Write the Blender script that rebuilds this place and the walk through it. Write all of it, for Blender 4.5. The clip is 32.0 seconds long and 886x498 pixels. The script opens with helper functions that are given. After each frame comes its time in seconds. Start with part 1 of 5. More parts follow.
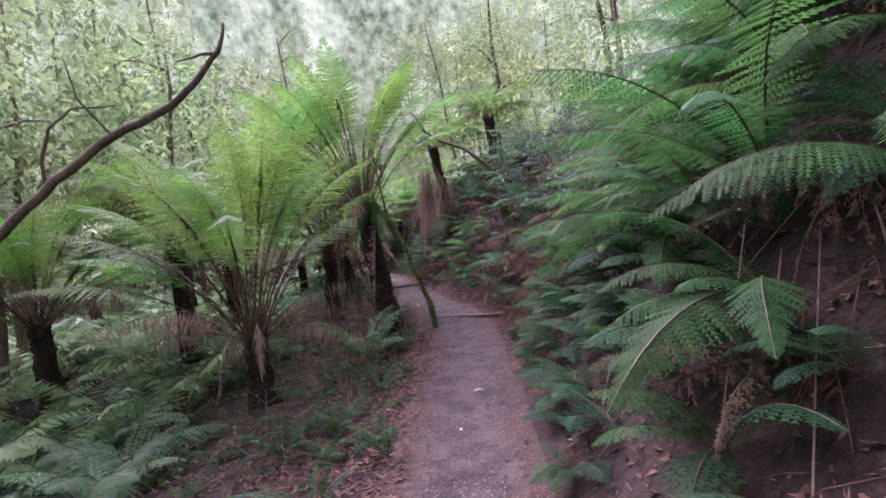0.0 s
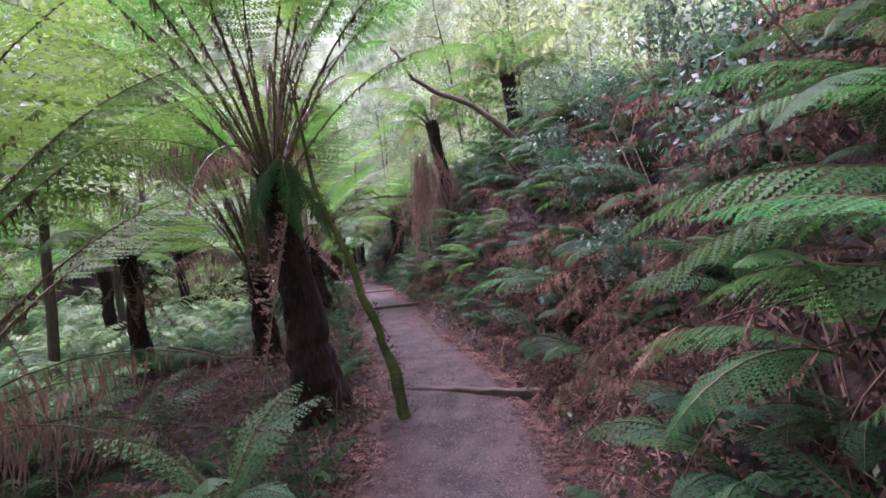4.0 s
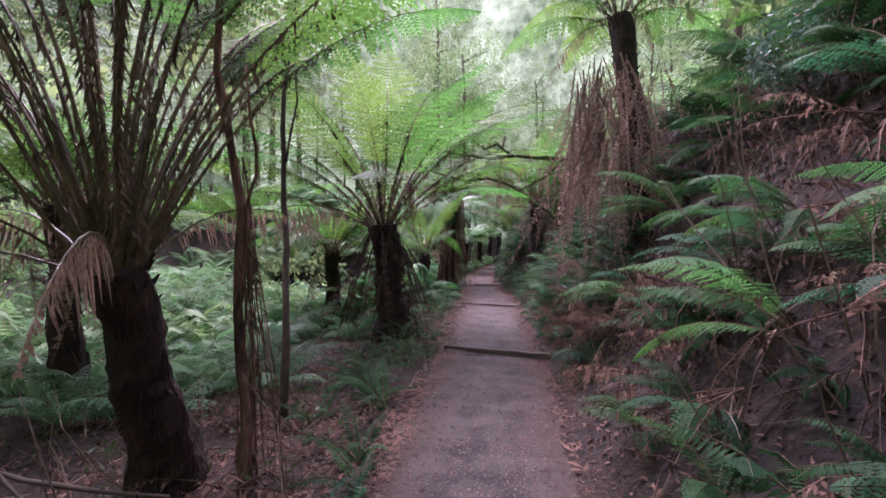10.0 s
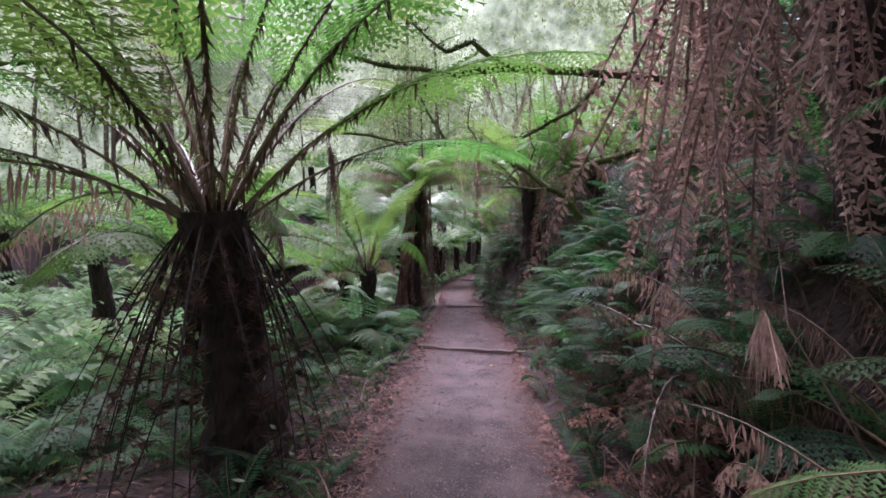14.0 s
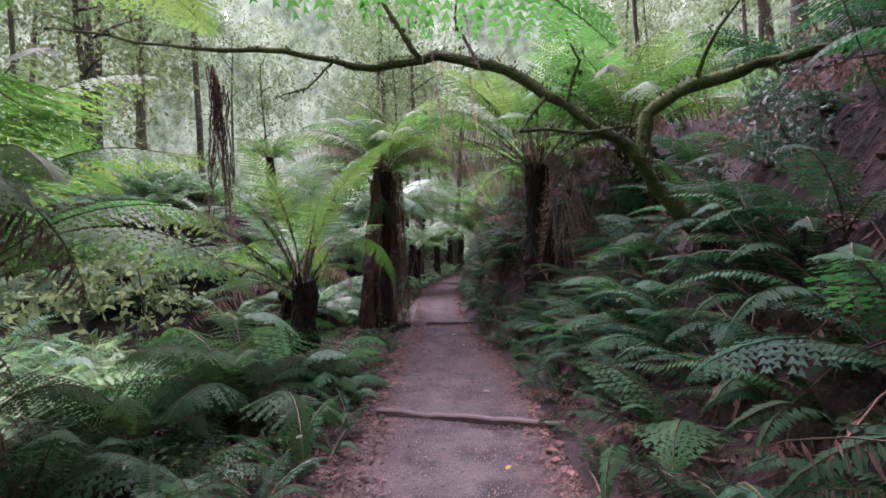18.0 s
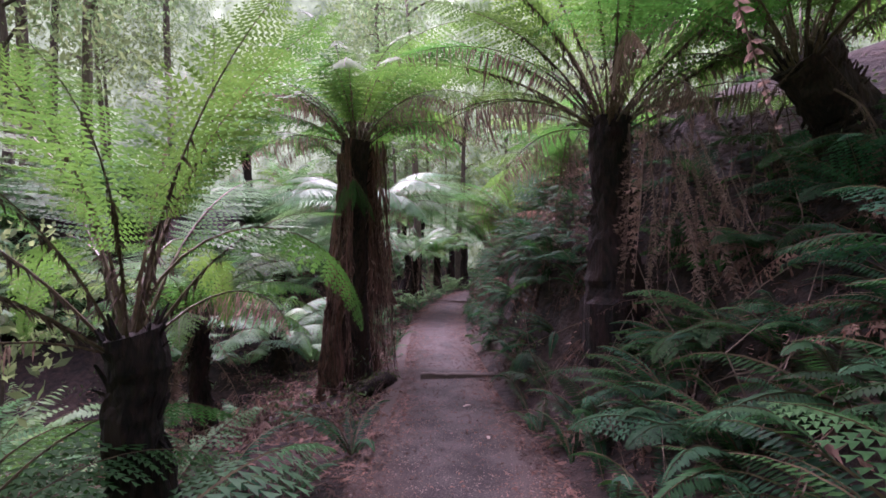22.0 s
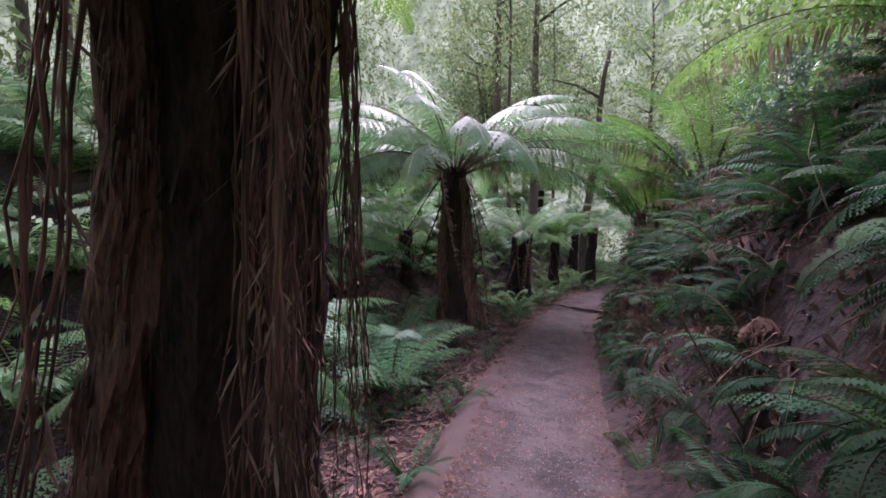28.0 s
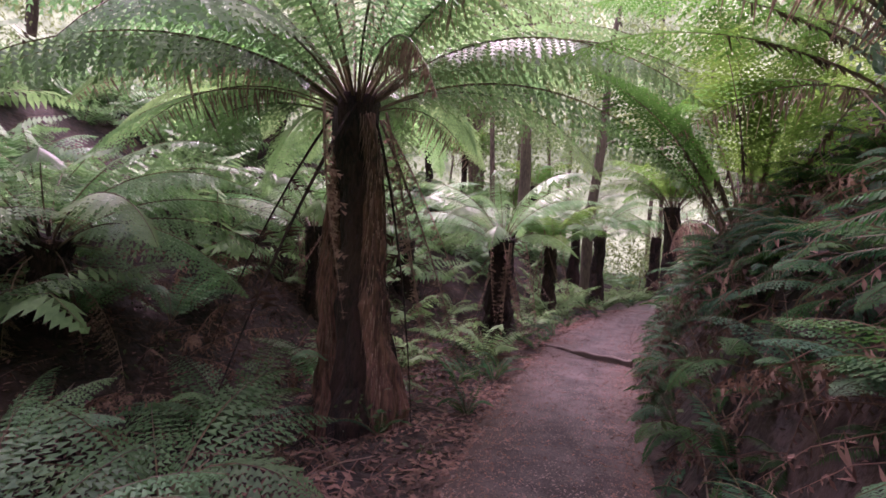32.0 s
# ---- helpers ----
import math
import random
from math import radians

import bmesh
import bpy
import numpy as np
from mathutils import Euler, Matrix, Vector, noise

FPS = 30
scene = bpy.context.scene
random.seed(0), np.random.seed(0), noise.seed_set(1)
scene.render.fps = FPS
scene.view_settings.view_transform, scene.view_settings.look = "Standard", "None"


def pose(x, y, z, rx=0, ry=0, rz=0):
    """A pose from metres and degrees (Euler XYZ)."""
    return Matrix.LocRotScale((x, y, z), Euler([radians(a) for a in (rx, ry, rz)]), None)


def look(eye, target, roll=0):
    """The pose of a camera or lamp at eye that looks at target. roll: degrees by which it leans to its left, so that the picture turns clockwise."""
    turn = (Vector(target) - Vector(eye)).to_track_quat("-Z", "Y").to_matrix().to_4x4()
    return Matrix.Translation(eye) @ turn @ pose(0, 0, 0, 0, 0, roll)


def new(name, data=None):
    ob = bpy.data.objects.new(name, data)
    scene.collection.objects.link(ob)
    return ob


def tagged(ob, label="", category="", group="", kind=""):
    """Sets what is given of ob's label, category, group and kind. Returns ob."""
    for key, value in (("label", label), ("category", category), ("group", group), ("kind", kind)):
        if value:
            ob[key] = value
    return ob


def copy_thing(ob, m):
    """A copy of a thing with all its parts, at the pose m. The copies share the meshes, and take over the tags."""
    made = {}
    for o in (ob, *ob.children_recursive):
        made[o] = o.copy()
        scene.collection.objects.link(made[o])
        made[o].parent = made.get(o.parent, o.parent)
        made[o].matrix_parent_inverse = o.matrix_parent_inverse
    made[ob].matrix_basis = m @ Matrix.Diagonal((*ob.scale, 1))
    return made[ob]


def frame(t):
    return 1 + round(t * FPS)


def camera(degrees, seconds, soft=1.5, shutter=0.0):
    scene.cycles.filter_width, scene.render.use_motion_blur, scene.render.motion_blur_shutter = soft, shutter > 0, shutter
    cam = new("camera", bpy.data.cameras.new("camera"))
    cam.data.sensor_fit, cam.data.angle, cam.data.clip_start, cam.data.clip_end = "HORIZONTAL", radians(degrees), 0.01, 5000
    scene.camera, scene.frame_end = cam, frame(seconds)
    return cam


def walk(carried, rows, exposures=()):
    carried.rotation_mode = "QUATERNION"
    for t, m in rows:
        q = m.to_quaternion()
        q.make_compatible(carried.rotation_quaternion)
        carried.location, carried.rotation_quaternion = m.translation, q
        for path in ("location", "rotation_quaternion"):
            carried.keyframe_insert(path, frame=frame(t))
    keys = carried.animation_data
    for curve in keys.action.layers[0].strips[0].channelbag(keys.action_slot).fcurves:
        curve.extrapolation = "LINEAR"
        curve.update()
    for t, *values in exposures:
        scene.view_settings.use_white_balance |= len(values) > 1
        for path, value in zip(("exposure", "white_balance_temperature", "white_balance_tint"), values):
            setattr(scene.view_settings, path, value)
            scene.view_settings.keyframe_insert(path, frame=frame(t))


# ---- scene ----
cam = camera(82.8, 32.0, 1.65)
PATH = [
    (0, (-0.005, 0.115, 1.514), (-0.008, 2.114, 1.471), -7.3),
    (1, (0.055, 1.356, 1.562), (0.055, 3.356, 1.516), -7.1),
    (2, (0.076, 2.188, 1.509), (0.053, 4.188, 1.471), -7.0),
    (3, (0.2, 3.286, 1.463), (0.144, 5.285, 1.443), -6.8),
    (3.5, (0.284, 3.95, 1.435), (0.234, 5.949, 1.417), -6.8),
    (5.5, (0.169, 6.252, 1.49), (0.144, 8.252, 1.493), -3.0),
    (6, (0.236, 6.849, 1.518), (0.198, 8.848, 1.521), -2.7),
    (7, (0.19, 7.898, 1.488), (0.104, 9.896, 1.485), -2.4),
    (8, (-0.071, 8.857, 1.506), (-0.312, 10.842, 1.493), -1.3),
    (8.5, (-0.067, 9.195, 1.44), (-0.475, 11.152, 1.419), -0.4),
    (9, (-0.001, 9.589, 1.461), (-0.556, 11.51, 1.437), 0.4),
    (10, (-0.127, 10.212, 1.495), (-0.73, 12.119, 1.476), 0.7),
    (11, (-0.271, 11.109, 1.496), (-0.873, 13.017, 1.479), 0.5),
    (12, (-0.507, 12.223, 1.531), (-1.09, 14.136, 1.524), 0.6),
    (13, (-0.749, 13.413, 1.517), (-1.311, 15.332, 1.524), 0.1),
    (14, (-0.985, 14.482, 1.521), (-1.51, 16.412, 1.528), -0.3),
    (15, (-1.173, 15.281, 1.546), (-1.667, 17.219, 1.544), -0.6),
    (15.5, (-1.263, 15.624, 1.561), (-1.737, 17.567, 1.551), -0.7),
    (17.5, (-1.611, 16.838, 1.556), (-2.066, 18.786, 1.551), -1.2),
    (18, (-1.671, 17.254, 1.525), (-2.119, 19.204, 1.527), -1.2),
    (19, (-1.861, 18.039, 1.536), (-2.307, 19.989, 1.565), -1.6),
    (20, (-2.081, 18.862, 1.477), (-2.542, 20.807, 1.535), -1.2),
    (21, (-2.286, 19.682, 1.432), (-2.729, 21.631, 1.504), -1.6),
    (22, (-2.458, 20.388, 1.526), (-2.903, 22.337, 1.573), -0.8),
    (23, (-2.581, 20.987, 1.447), (-3.028, 22.936, 1.487), -0.4),
    (23.5, (-2.574, 21.281, 1.465), (-3.049, 23.223, 1.508), 0.5),
    (24, (-2.617, 21.682, 1.445), (-3.205, 23.593, 1.476), 0.9),
    (25, (-2.707, 22.409, 1.446), (-3.465, 24.259, 1.451), 1.8),
    (25.5, (-2.808, 22.728, 1.472), (-3.637, 24.548, 1.465), 2.5),
    (27.5, (-3.382, 24.669, 1.515), (-4.275, 26.459, 1.487), 2.7),
    (28, (-3.553, 25.225, 1.517), (-4.44, 27.017, 1.489), 2.8),
    (29, (-3.808, 26.226, 1.457), (-4.659, 28.036, 1.438), 2.6),
    (30, (-3.988, 27.304, 1.467), (-4.835, 29.116, 1.458), 2.4),
    (31, (-4.263, 28.496, 1.46), (-5.125, 30.301, 1.455), 2.6),
    (32, (-4.591, 29.511, 1.472), (-5.466, 31.309, 1.481), 3.2),
]
EXPOSURES = [(0, 1.99, 5900, 54), (3, 2.17, 5900, 56), (6, 2.07, 5900, 54), (9, 2.1, 5900, 49), (13, 2.17, 5900, 49), (15, 2.0, 5950, 52), (19, 1.9, 5900, 50), (22, 2.1, 5950, 56),
             (23, 2.05, 5950, 53), (25, 1.92, 6000, 54), (28, 1.85, 5900, 53), (29, 1.9, 5850, 50), (30, 2.12, 5850, 53), (31, 2.36, 5950, 57), (32, 2.48, 6500, 68)]
walk(cam, [(t, look(eye, target, roll)) for t, eye, target, roll in PATH], EXPOSURES)

# ---------- light ----------
world = bpy.data.worlds.new("world")
scene.world = world
world.use_nodes = True
wn, wl = world.node_tree.nodes, world.node_tree.links
sky = wn.new("ShaderNodeTexSky")
sky.sky_type, sky.sun_disc, sky.sun_elevation, sky.sun_rotation = "NISHITA", False, radians(57), radians(320)
sky.air_density, sky.dust_density = 1.0, 4.0
wn["Background"].inputs["Strength"].default_value = 0.15
pale = wn.new("ShaderNodeHueSaturation")
pale.inputs["Saturation"].default_value = 0.35
wl.new(sky.outputs["Color"], pale.inputs["Color"])
wl.new(pale.outputs["Color"], wn["Background"].inputs["Color"])
sun = new("sun", bpy.data.lights.new("sun", "SUN"))
sun.data.energy, sun.data.angle, sun.data.color = 1.7, radians(60), (1.0, 0.97, 0.92)
sun.matrix_world = pose(0, 0, 60, -33, 0, 40)


# ---------- materials ----------
def mat(name, base, dark=None, rough=0.7, grain=30.0, coarse=3.0, bump=0.4, spread=0.0, through_light=0.0, spec=0.4, stretch=(1, 1, 1), depth=0.01, hues=0.08, sharp=0.15):
    """A surface with variation at two scales, relief, and, for leaves, light passing through."""
    m = bpy.data.materials.new(name)
    m.use_nodes = True
    n, l = m.node_tree.nodes, m.node_tree.links
    b = n["Principled BSDF"]
    dark = dark or tuple(c * 0.5 for c in base)
    tc = n.new("ShaderNodeTexCoord")
    mp = n.new("ShaderNodeMapping")
    mp.inputs["Scale"].default_value = stretch
    l.new(tc.outputs["Object"], mp.inputs["Vector"])
    fine, wide = n.new("ShaderNodeTexNoise"), n.new("ShaderNodeTexNoise")
    fine.inputs["Scale"].default_value, wide.inputs["Scale"].default_value = grain, coarse
    fine.inputs["Detail"].default_value, wide.inputs["Detail"].default_value = 5, 3
    l.new(mp.outputs["Vector"], fine.inputs["Vector"])
    l.new(mp.outputs["Vector"], wide.inputs["Vector"])
    add = n.new("ShaderNodeMath")
    add.operation = "MULTIPLY_ADD"
    l.new(fine.outputs["Fac"], add.inputs[0])
    add.inputs[1].default_value = 0.5
    half = n.new("ShaderNodeMath")
    half.operation = "MULTIPLY"
    half.inputs[1].default_value = 0.5
    l.new(wide.outputs["Fac"], half.inputs[0])
    l.new(half.outputs[0], add.inputs[2])
    ramp = n.new("ShaderNodeValToRGB")
    ramp.color_ramp.elements[0].position, ramp.color_ramp.elements[1].position = 0.5 - sharp, 0.5 + sharp
    ramp.color_ramp.elements[0].color, ramp.color_ramp.elements[1].color = (*dark, 1), (*base, 1)
    l.new(add.outputs[0], ramp.inputs["Fac"])
    colour = ramp.outputs["Color"]
    if spread:
        info = n.new("ShaderNodeObjectInfo")
        hsv = n.new("ShaderNodeHueSaturation")
        for k, (name_, lo, hi) in enumerate((("Value", 1 - spread, 1 + spread), ("Hue", 0.5 - spread * hues, 0.5 + spread * hues))):
            r = n.new("ShaderNodeMapRange")
            r.inputs["To Min"].default_value, r.inputs["To Max"].default_value = lo, hi
            if k:
                w = n.new("ShaderNodeMath")
                w.operation = "FRACT"
                s = n.new("ShaderNodeMath")
                s.operation = "MULTIPLY"
                s.inputs[1].default_value = 7.31
                l.new(info.outputs["Random"], s.inputs[0])
                l.new(s.outputs[0], w.inputs[0])
                l.new(w.outputs[0], r.inputs["Value"])
            else:
                l.new(info.outputs["Random"], r.inputs["Value"])
            l.new(r.outputs["Result"], hsv.inputs[name_])
        l.new(colour, hsv.inputs["Color"])
        colour = hsv.outputs["Color"]
    l.new(colour, b.inputs["Base Color"])
    b.inputs["Roughness"].default_value = rough
    b.inputs["Specular IOR Level"].default_value = spec
    if bump:
        bp = n.new("ShaderNodeBump")
        bp.inputs["Strength"].default_value, bp.inputs["Distance"].default_value = bump, depth
        l.new(add.outputs[0], bp.inputs["Height"])
        l.new(bp.outputs["Normal"], b.inputs["Normal"])
    if through_light:
        tr = n.new("ShaderNodeBsdfTranslucent")
        mix = n.new("ShaderNodeMixShader")
        mix.inputs["Fac"].default_value = through_light
        warm = n.new("ShaderNodeHueSaturation")
        warm.inputs["Hue"].default_value, warm.inputs["Saturation"].default_value, warm.inputs["Value"].default_value = 0.488, 1.1, 1.55
        l.new(colour, warm.inputs["Color"])
        l.new(warm.outputs["Color"], tr.inputs["Color"])
        l.new(b.outputs["BSDF"], mix.inputs[1])
        l.new(tr.outputs["BSDF"], mix.inputs[2])
        l.new(mix.outputs["Shader"], n["Material Output"].inputs["Surface"])
    return m


M_PATH = mat("trodden_soil", (0.074, 0.06, 0.056), (0.019, 0.0145, 0.0135), rough=0.9, grain=75, coarse=3.5, bump=0.8, depth=0.012, sharp=0.075)
M_SOIL = mat("bank_soil", (0.036, 0.02, 0.016), (0.007, 0.0042, 0.004), rough=0.95, grain=14, coarse=1.7, bump=1.0, depth=0.08, sharp=0.1)
M_TRUNK = mat("fern_trunk_fibre", (0.036, 0.017, 0.0145), (0.006, 0.0034, 0.0034), rough=0.9, grain=45, coarse=7, bump=1.0, depth=0.05, stretch=(1, 1, 0.3), spread=0.25, sharp=0.1)
M_FIBRE = mat("hanging_root_fibre", (0.2, 0.098, 0.072), (0.03, 0.014, 0.011), rough=0.9, grain=40, coarse=6, bump=1.0, depth=0.05, stretch=(1, 1, 0.2), spread=0.2, hues=0.02, sharp=0.1)
M_GREEN = mat("fern_green", (0.092, 0.208, 0.052), (0.043, 0.113, 0.027), rough=0.55, grain=22, coarse=3, bump=0.15, spread=0.34, through_light=0.5, spec=0.3)
M_BRACKEN = mat("bracken_green", (0.05, 0.152, 0.044), (0.022, 0.07, 0.024), rough=0.6, grain=22, coarse=3, bump=0.15, spread=0.35, through_light=0.45, spec=0.16)
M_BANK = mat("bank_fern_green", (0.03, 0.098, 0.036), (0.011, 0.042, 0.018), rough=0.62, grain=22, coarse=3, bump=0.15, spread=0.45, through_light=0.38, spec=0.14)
M_PALE = mat("pale_fern_green", (0.15, 0.29, 0.125), (0.08, 0.175, 0.072), rough=0.48, grain=22, coarse=3, bump=0.15, spread=0.3, through_light=0.4, spec=0.3)
M_SILVER = mat("silvery_fern_green", (0.15, 0.29, 0.125), (0.08, 0.175, 0.072), rough=0.32, grain=22, coarse=3, bump=0.15, spread=0.3, through_light=0.4, spec=0.55)
M_DEAD = mat("dead_frond_brown", (0.27, 0.195, 0.15), (0.092, 0.06, 0.046), rough=0.85, grain=40, coarse=5, bump=0.3, spread=0.4, hues=0.02, through_light=0.4)
M_SOFT = mat("soft_fern_green", (0.085, 0.195, 0.085), (0.04, 0.105, 0.046), rough=0.5, grain=22, coarse=3, bump=0.15, spread=0.35, through_light=0.4, spec=0.35)
M_RUST = mat("rusty_dead_fern", (0.19, 0.12, 0.086), (0.06, 0.034, 0.025), rough=0.85, grain=40, coarse=5, bump=0.3, spread=0.4, hues=0.02, through_light=0.35)
M_STRAW = mat("bleached_dead_frond", (0.37, 0.265, 0.215), (0.15, 0.1, 0.08), rough=0.8, grain=40, coarse=5, bump=0.3, spread=0.3, hues=0.02, through_light=0.45)
M_HUSK = mat("fern_litter", (0.17, 0.094, 0.072), (0.045, 0.024, 0.019), rough=0.9, grain=9, coarse=2, bump=0.2, sharp=0.1)
M_RAG = mat("stalk_rags", (0.17, 0.112, 0.078), (0.045, 0.027, 0.019), rough=0.9, grain=40, coarse=5, bump=0.3, spread=0.3, hues=0.02)
M_STALK = mat("frond_stalk", (0.16, 0.12, 0.055), (0.03, 0.017, 0.012), rough=0.5, grain=30, coarse=2.0, bump=0.3, spread=0.25)
M_BARK = mat("tree_bark", (0.15, 0.112, 0.088), (0.05, 0.036, 0.029), rough=0.9, grain=24, coarse=2.0, bump=0.9, depth=0.03, stretch=(1, 1, 0.25), spread=0.25)
M_MOSS = mat("moss", (0.1, 0.13, 0.032), (0.026, 0.032, 0.013), rough=0.95, grain=45, coarse=4, bump=1.0, depth=0.02)
M_TIMBER = mat("weathered_timber", (0.11, 0.08, 0.07), (0.04, 0.028, 0.024), rough=0.85, grain=18, coarse=3, bump=0.7, stretch=(0.15, 1, 1))
M_CHIP = mat("pale_chips", (0.19, 0.137, 0.12), (0.09, 0.06, 0.055), rough=0.85, grain=9, coarse=3, bump=0.1, sharp=0.08)
M_LITTER = mat("leaf_litter", (0.2, 0.107, 0.08), (0.055, 0.029, 0.022), rough=0.85, grain=9, coarse=2, bump=0.2, sharp=0.09)
# forest leaves; haze is put into the colour as a pale, low-contrast green
M_LEAF = mat("haze_paled_leaf", (0.15, 0.215, 0.1), (0.11, 0.165, 0.075), rough=0.7, grain=6, coarse=0.8, bump=0.1, spread=0.3, through_light=0.65, spec=0.2)
# far forest with haze and white sky gaps painted into a colour that emits
M_FAR = mat("glowing_painted_forest", (0.32, 0.4, 0.26), (0.05, 0.08, 0.042), rough=0.9, grain=0.9, coarse=0.16, bump=0.0, stretch=(1, 1, 0.75), sharp=0.15)
sky_gap = M_FAR.node_tree.nodes["Color Ramp"].color_ramp.elements.new(0.68)
sky_gap.color = (1.0, 1.0, 0.97, 1)
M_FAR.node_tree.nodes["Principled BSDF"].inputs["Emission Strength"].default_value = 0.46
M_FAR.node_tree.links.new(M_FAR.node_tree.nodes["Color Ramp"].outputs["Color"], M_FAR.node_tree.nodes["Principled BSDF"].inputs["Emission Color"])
M_DARKLEAF = mat("glossy_dark_leaf", (0.09, 0.16, 0.11), (0.04, 0.078, 0.052), rough=0.48, grain=6, coarse=1.5, bump=0.1, spread=0.25, through_light=0.25, spec=0.35)
M_HERB = mat("undergrowth_leaf", (0.065, 0.115, 0.042), (0.028, 0.045, 0.018), rough=0.5, grain=7, coarse=0.9, bump=0.1, through_light=0.35)
M_TWIG = mat("dry_twig", (0.2, 0.14, 0.11), (0.07, 0.045, 0.035), rough=0.85, grain=20, coarse=2, bump=0.3)

# the track's middle is trodden bare, its edges lie under crumbled brown litter
pn, pl = M_PATH.node_tree.nodes, M_PATH.node_tree.links
worn = pn.new("ShaderNodeAttribute")
worn.attribute_name = "litter"
cover = pn.new("ShaderNodeMix")
cover.data_type = "RGBA"
ragged_edge = pn.new("ShaderNodeMath")
ragged_edge.operation, ragged_edge.use_clamp = "MULTIPLY_ADD", True
pl.new(pn["Noise Texture"].outputs["Fac"], ragged_edge.inputs[0])
ragged_edge.inputs[1].default_value = 1.1
shift = pn.new("ShaderNodeMath")
shift.operation = "SUBTRACT"
pl.new(worn.outputs["Fac"], shift.inputs[0])
shift.inputs[1].default_value = 0.55
pl.new(shift.outputs[0], ragged_edge.inputs[2])
brown = pn.new("ShaderNodeMix")
brown.data_type = "RGBA"
pl.new(pn["Noise Texture"].outputs["Fac"], brown.inputs[0])
brown.inputs[6].default_value, brown.inputs[7].default_value = (0.014, 0.009, 0.008, 1), (0.09, 0.057, 0.046, 1)
pl.new(ragged_edge.outputs[0], cover.inputs[0])
pl.new(pn["Color Ramp"].outputs["Color"], cover.inputs[6])
pl.new(brown.outputs[2], cover.inputs[7])
pl.new(cover.outputs[2], pn["Principled BSDF"].inputs["Base Color"])

# ---------- the plan ----------
LINE = [(-40, 1.5), (-6, -0.4), (0, -0.1), (3, -0.08), (7, 0.2), (9.5, 0.15), (13.4, -0.9), (16.7, -1.46), (18.4, -1.93), (21.3, -2.45),
        (22.9, -2.96), (25.2, -3.5), (28.8, -4.5), (33, -5.35), (36.4, -5.78), (40, -5.6), (46, -4.6), (60, -2), (120, 2)]
HALF = [(-40, 0.5), (3, 0.47), (7, 0.64), (13, 0.62), (18, 0.7), (23, 0.7), (25.2, 0.52), (28.8, 0.5), (33, 0.58), (36, 0.6), (120, 0.6)]
RISE = [(-40, -0.1), (9.2, -0.05), (9.5, 0.02), (16.6, 0.05), (16.8, 0.12), (21.2, 0.12), (21.4, 0.16), (26.1, 0.14), (26.3, 0.2), (36.3, 0.14), (36.6, 0.22), (46, 0.4), (120, 0.6)]


def table(rows, y):
    return float(np.interp(y, [r[0] for r in rows], [r[1] for r in rows]))


def middle(y):
    return (table(LINE, y - 1.2) + table(LINE, y - 0.4) + table(LINE, y + 0.4) + table(LINE, y + 1.2)) / 4


def smooth(a, b, v):
    v = min(max((v - a) / (b - a), 0), 1)
    return v * v * (3 - 2 * v)


def ground(x, y):
    """The height of the ground: the path's bench, the bank that climbs beside it, and the gully on the other side."""
    off, base = x - middle(y), table(RISE, y)
    edge = table(HALF, y) + 0.06
    rough = 0.16 * noise.noise((x * 0.9, y * 0.9, 3)) + 0.07 * noise.noise((x * 2.7, y * 2.7, 8))
    if off > 0:
        r = max(off - edge, 0)
        steep = 0.35 + 0.3 * smooth(10, 14, y) * (1 - smooth(20, 24, y))
        h = (1.2 - 0.45 * smooth(21, 24, y)) * min(r, 2.2) + steep * max(min(r, 2.2) - 0.7, 0) - 0.25 * (1 - math.exp(-3 * r)) + 0.28 * max(min(r - 2.2, 14), 0)
        h += 1.15 * smooth(0.0, 0.75, r) * smooth(24.5, 27, y) * (1 - smooth(37, 42, y))
    else:
        r = max(-off - edge, 0)
        rise = smooth(26, 31, y) * (1 - smooth(44, 60, y))
        h = -0.16 * min(r, 3.0) + 0.05 * max(min(r - 6, 20), 0) + rise * (0.75 * max(min(r - 2.2, 5), 0))
        h -= 1.2 * math.exp(-((x + 8.3) ** 2 + (y - 26.6) ** 2) / 5.0)
    return base + h + rough * smooth(0.0, 0.7, r)


def tube(path, radii, sides=8, wobble=0.0, seed=0, caps=True):
    """Vertices and faces of a tapered tube along points; wobble makes its skin uneven."""
    verts, faces = [], []
    path = [Vector(p) for p in path]
    side = None
    for k, p in enumerate(path):
        d = (path[min(k + 1, len(path) - 1)] - path[max(k - 1, 0)]).normalized()
        side = (side - d * side.dot(d)) if side else d.orthogonal()
        side.normalize()
        up = d.cross(side)
        for j in range(sides):
            a = math.tau * j / sides
            r = radii[k]
            if wobble:
                r *= 1 + wobble * noise.noise((math.cos(a) * 2 + seed, math.sin(a) * 2, k * 0.7 + seed))
            verts.append(p + (side * math.cos(a) + up * math.sin(a)) * r)
    for k in range(len(path) - 1):
        for j in range(sides):
            a, b = k * sides + j, k * sides + (j + 1) % sides
            faces.append((a, b, b + sides, a + sides))
    if caps:
        faces.append(tuple(reversed(range(sides))))
        faces.append(tuple(range((len(path) - 1) * sides, len(path) * sides)))
    return verts, faces


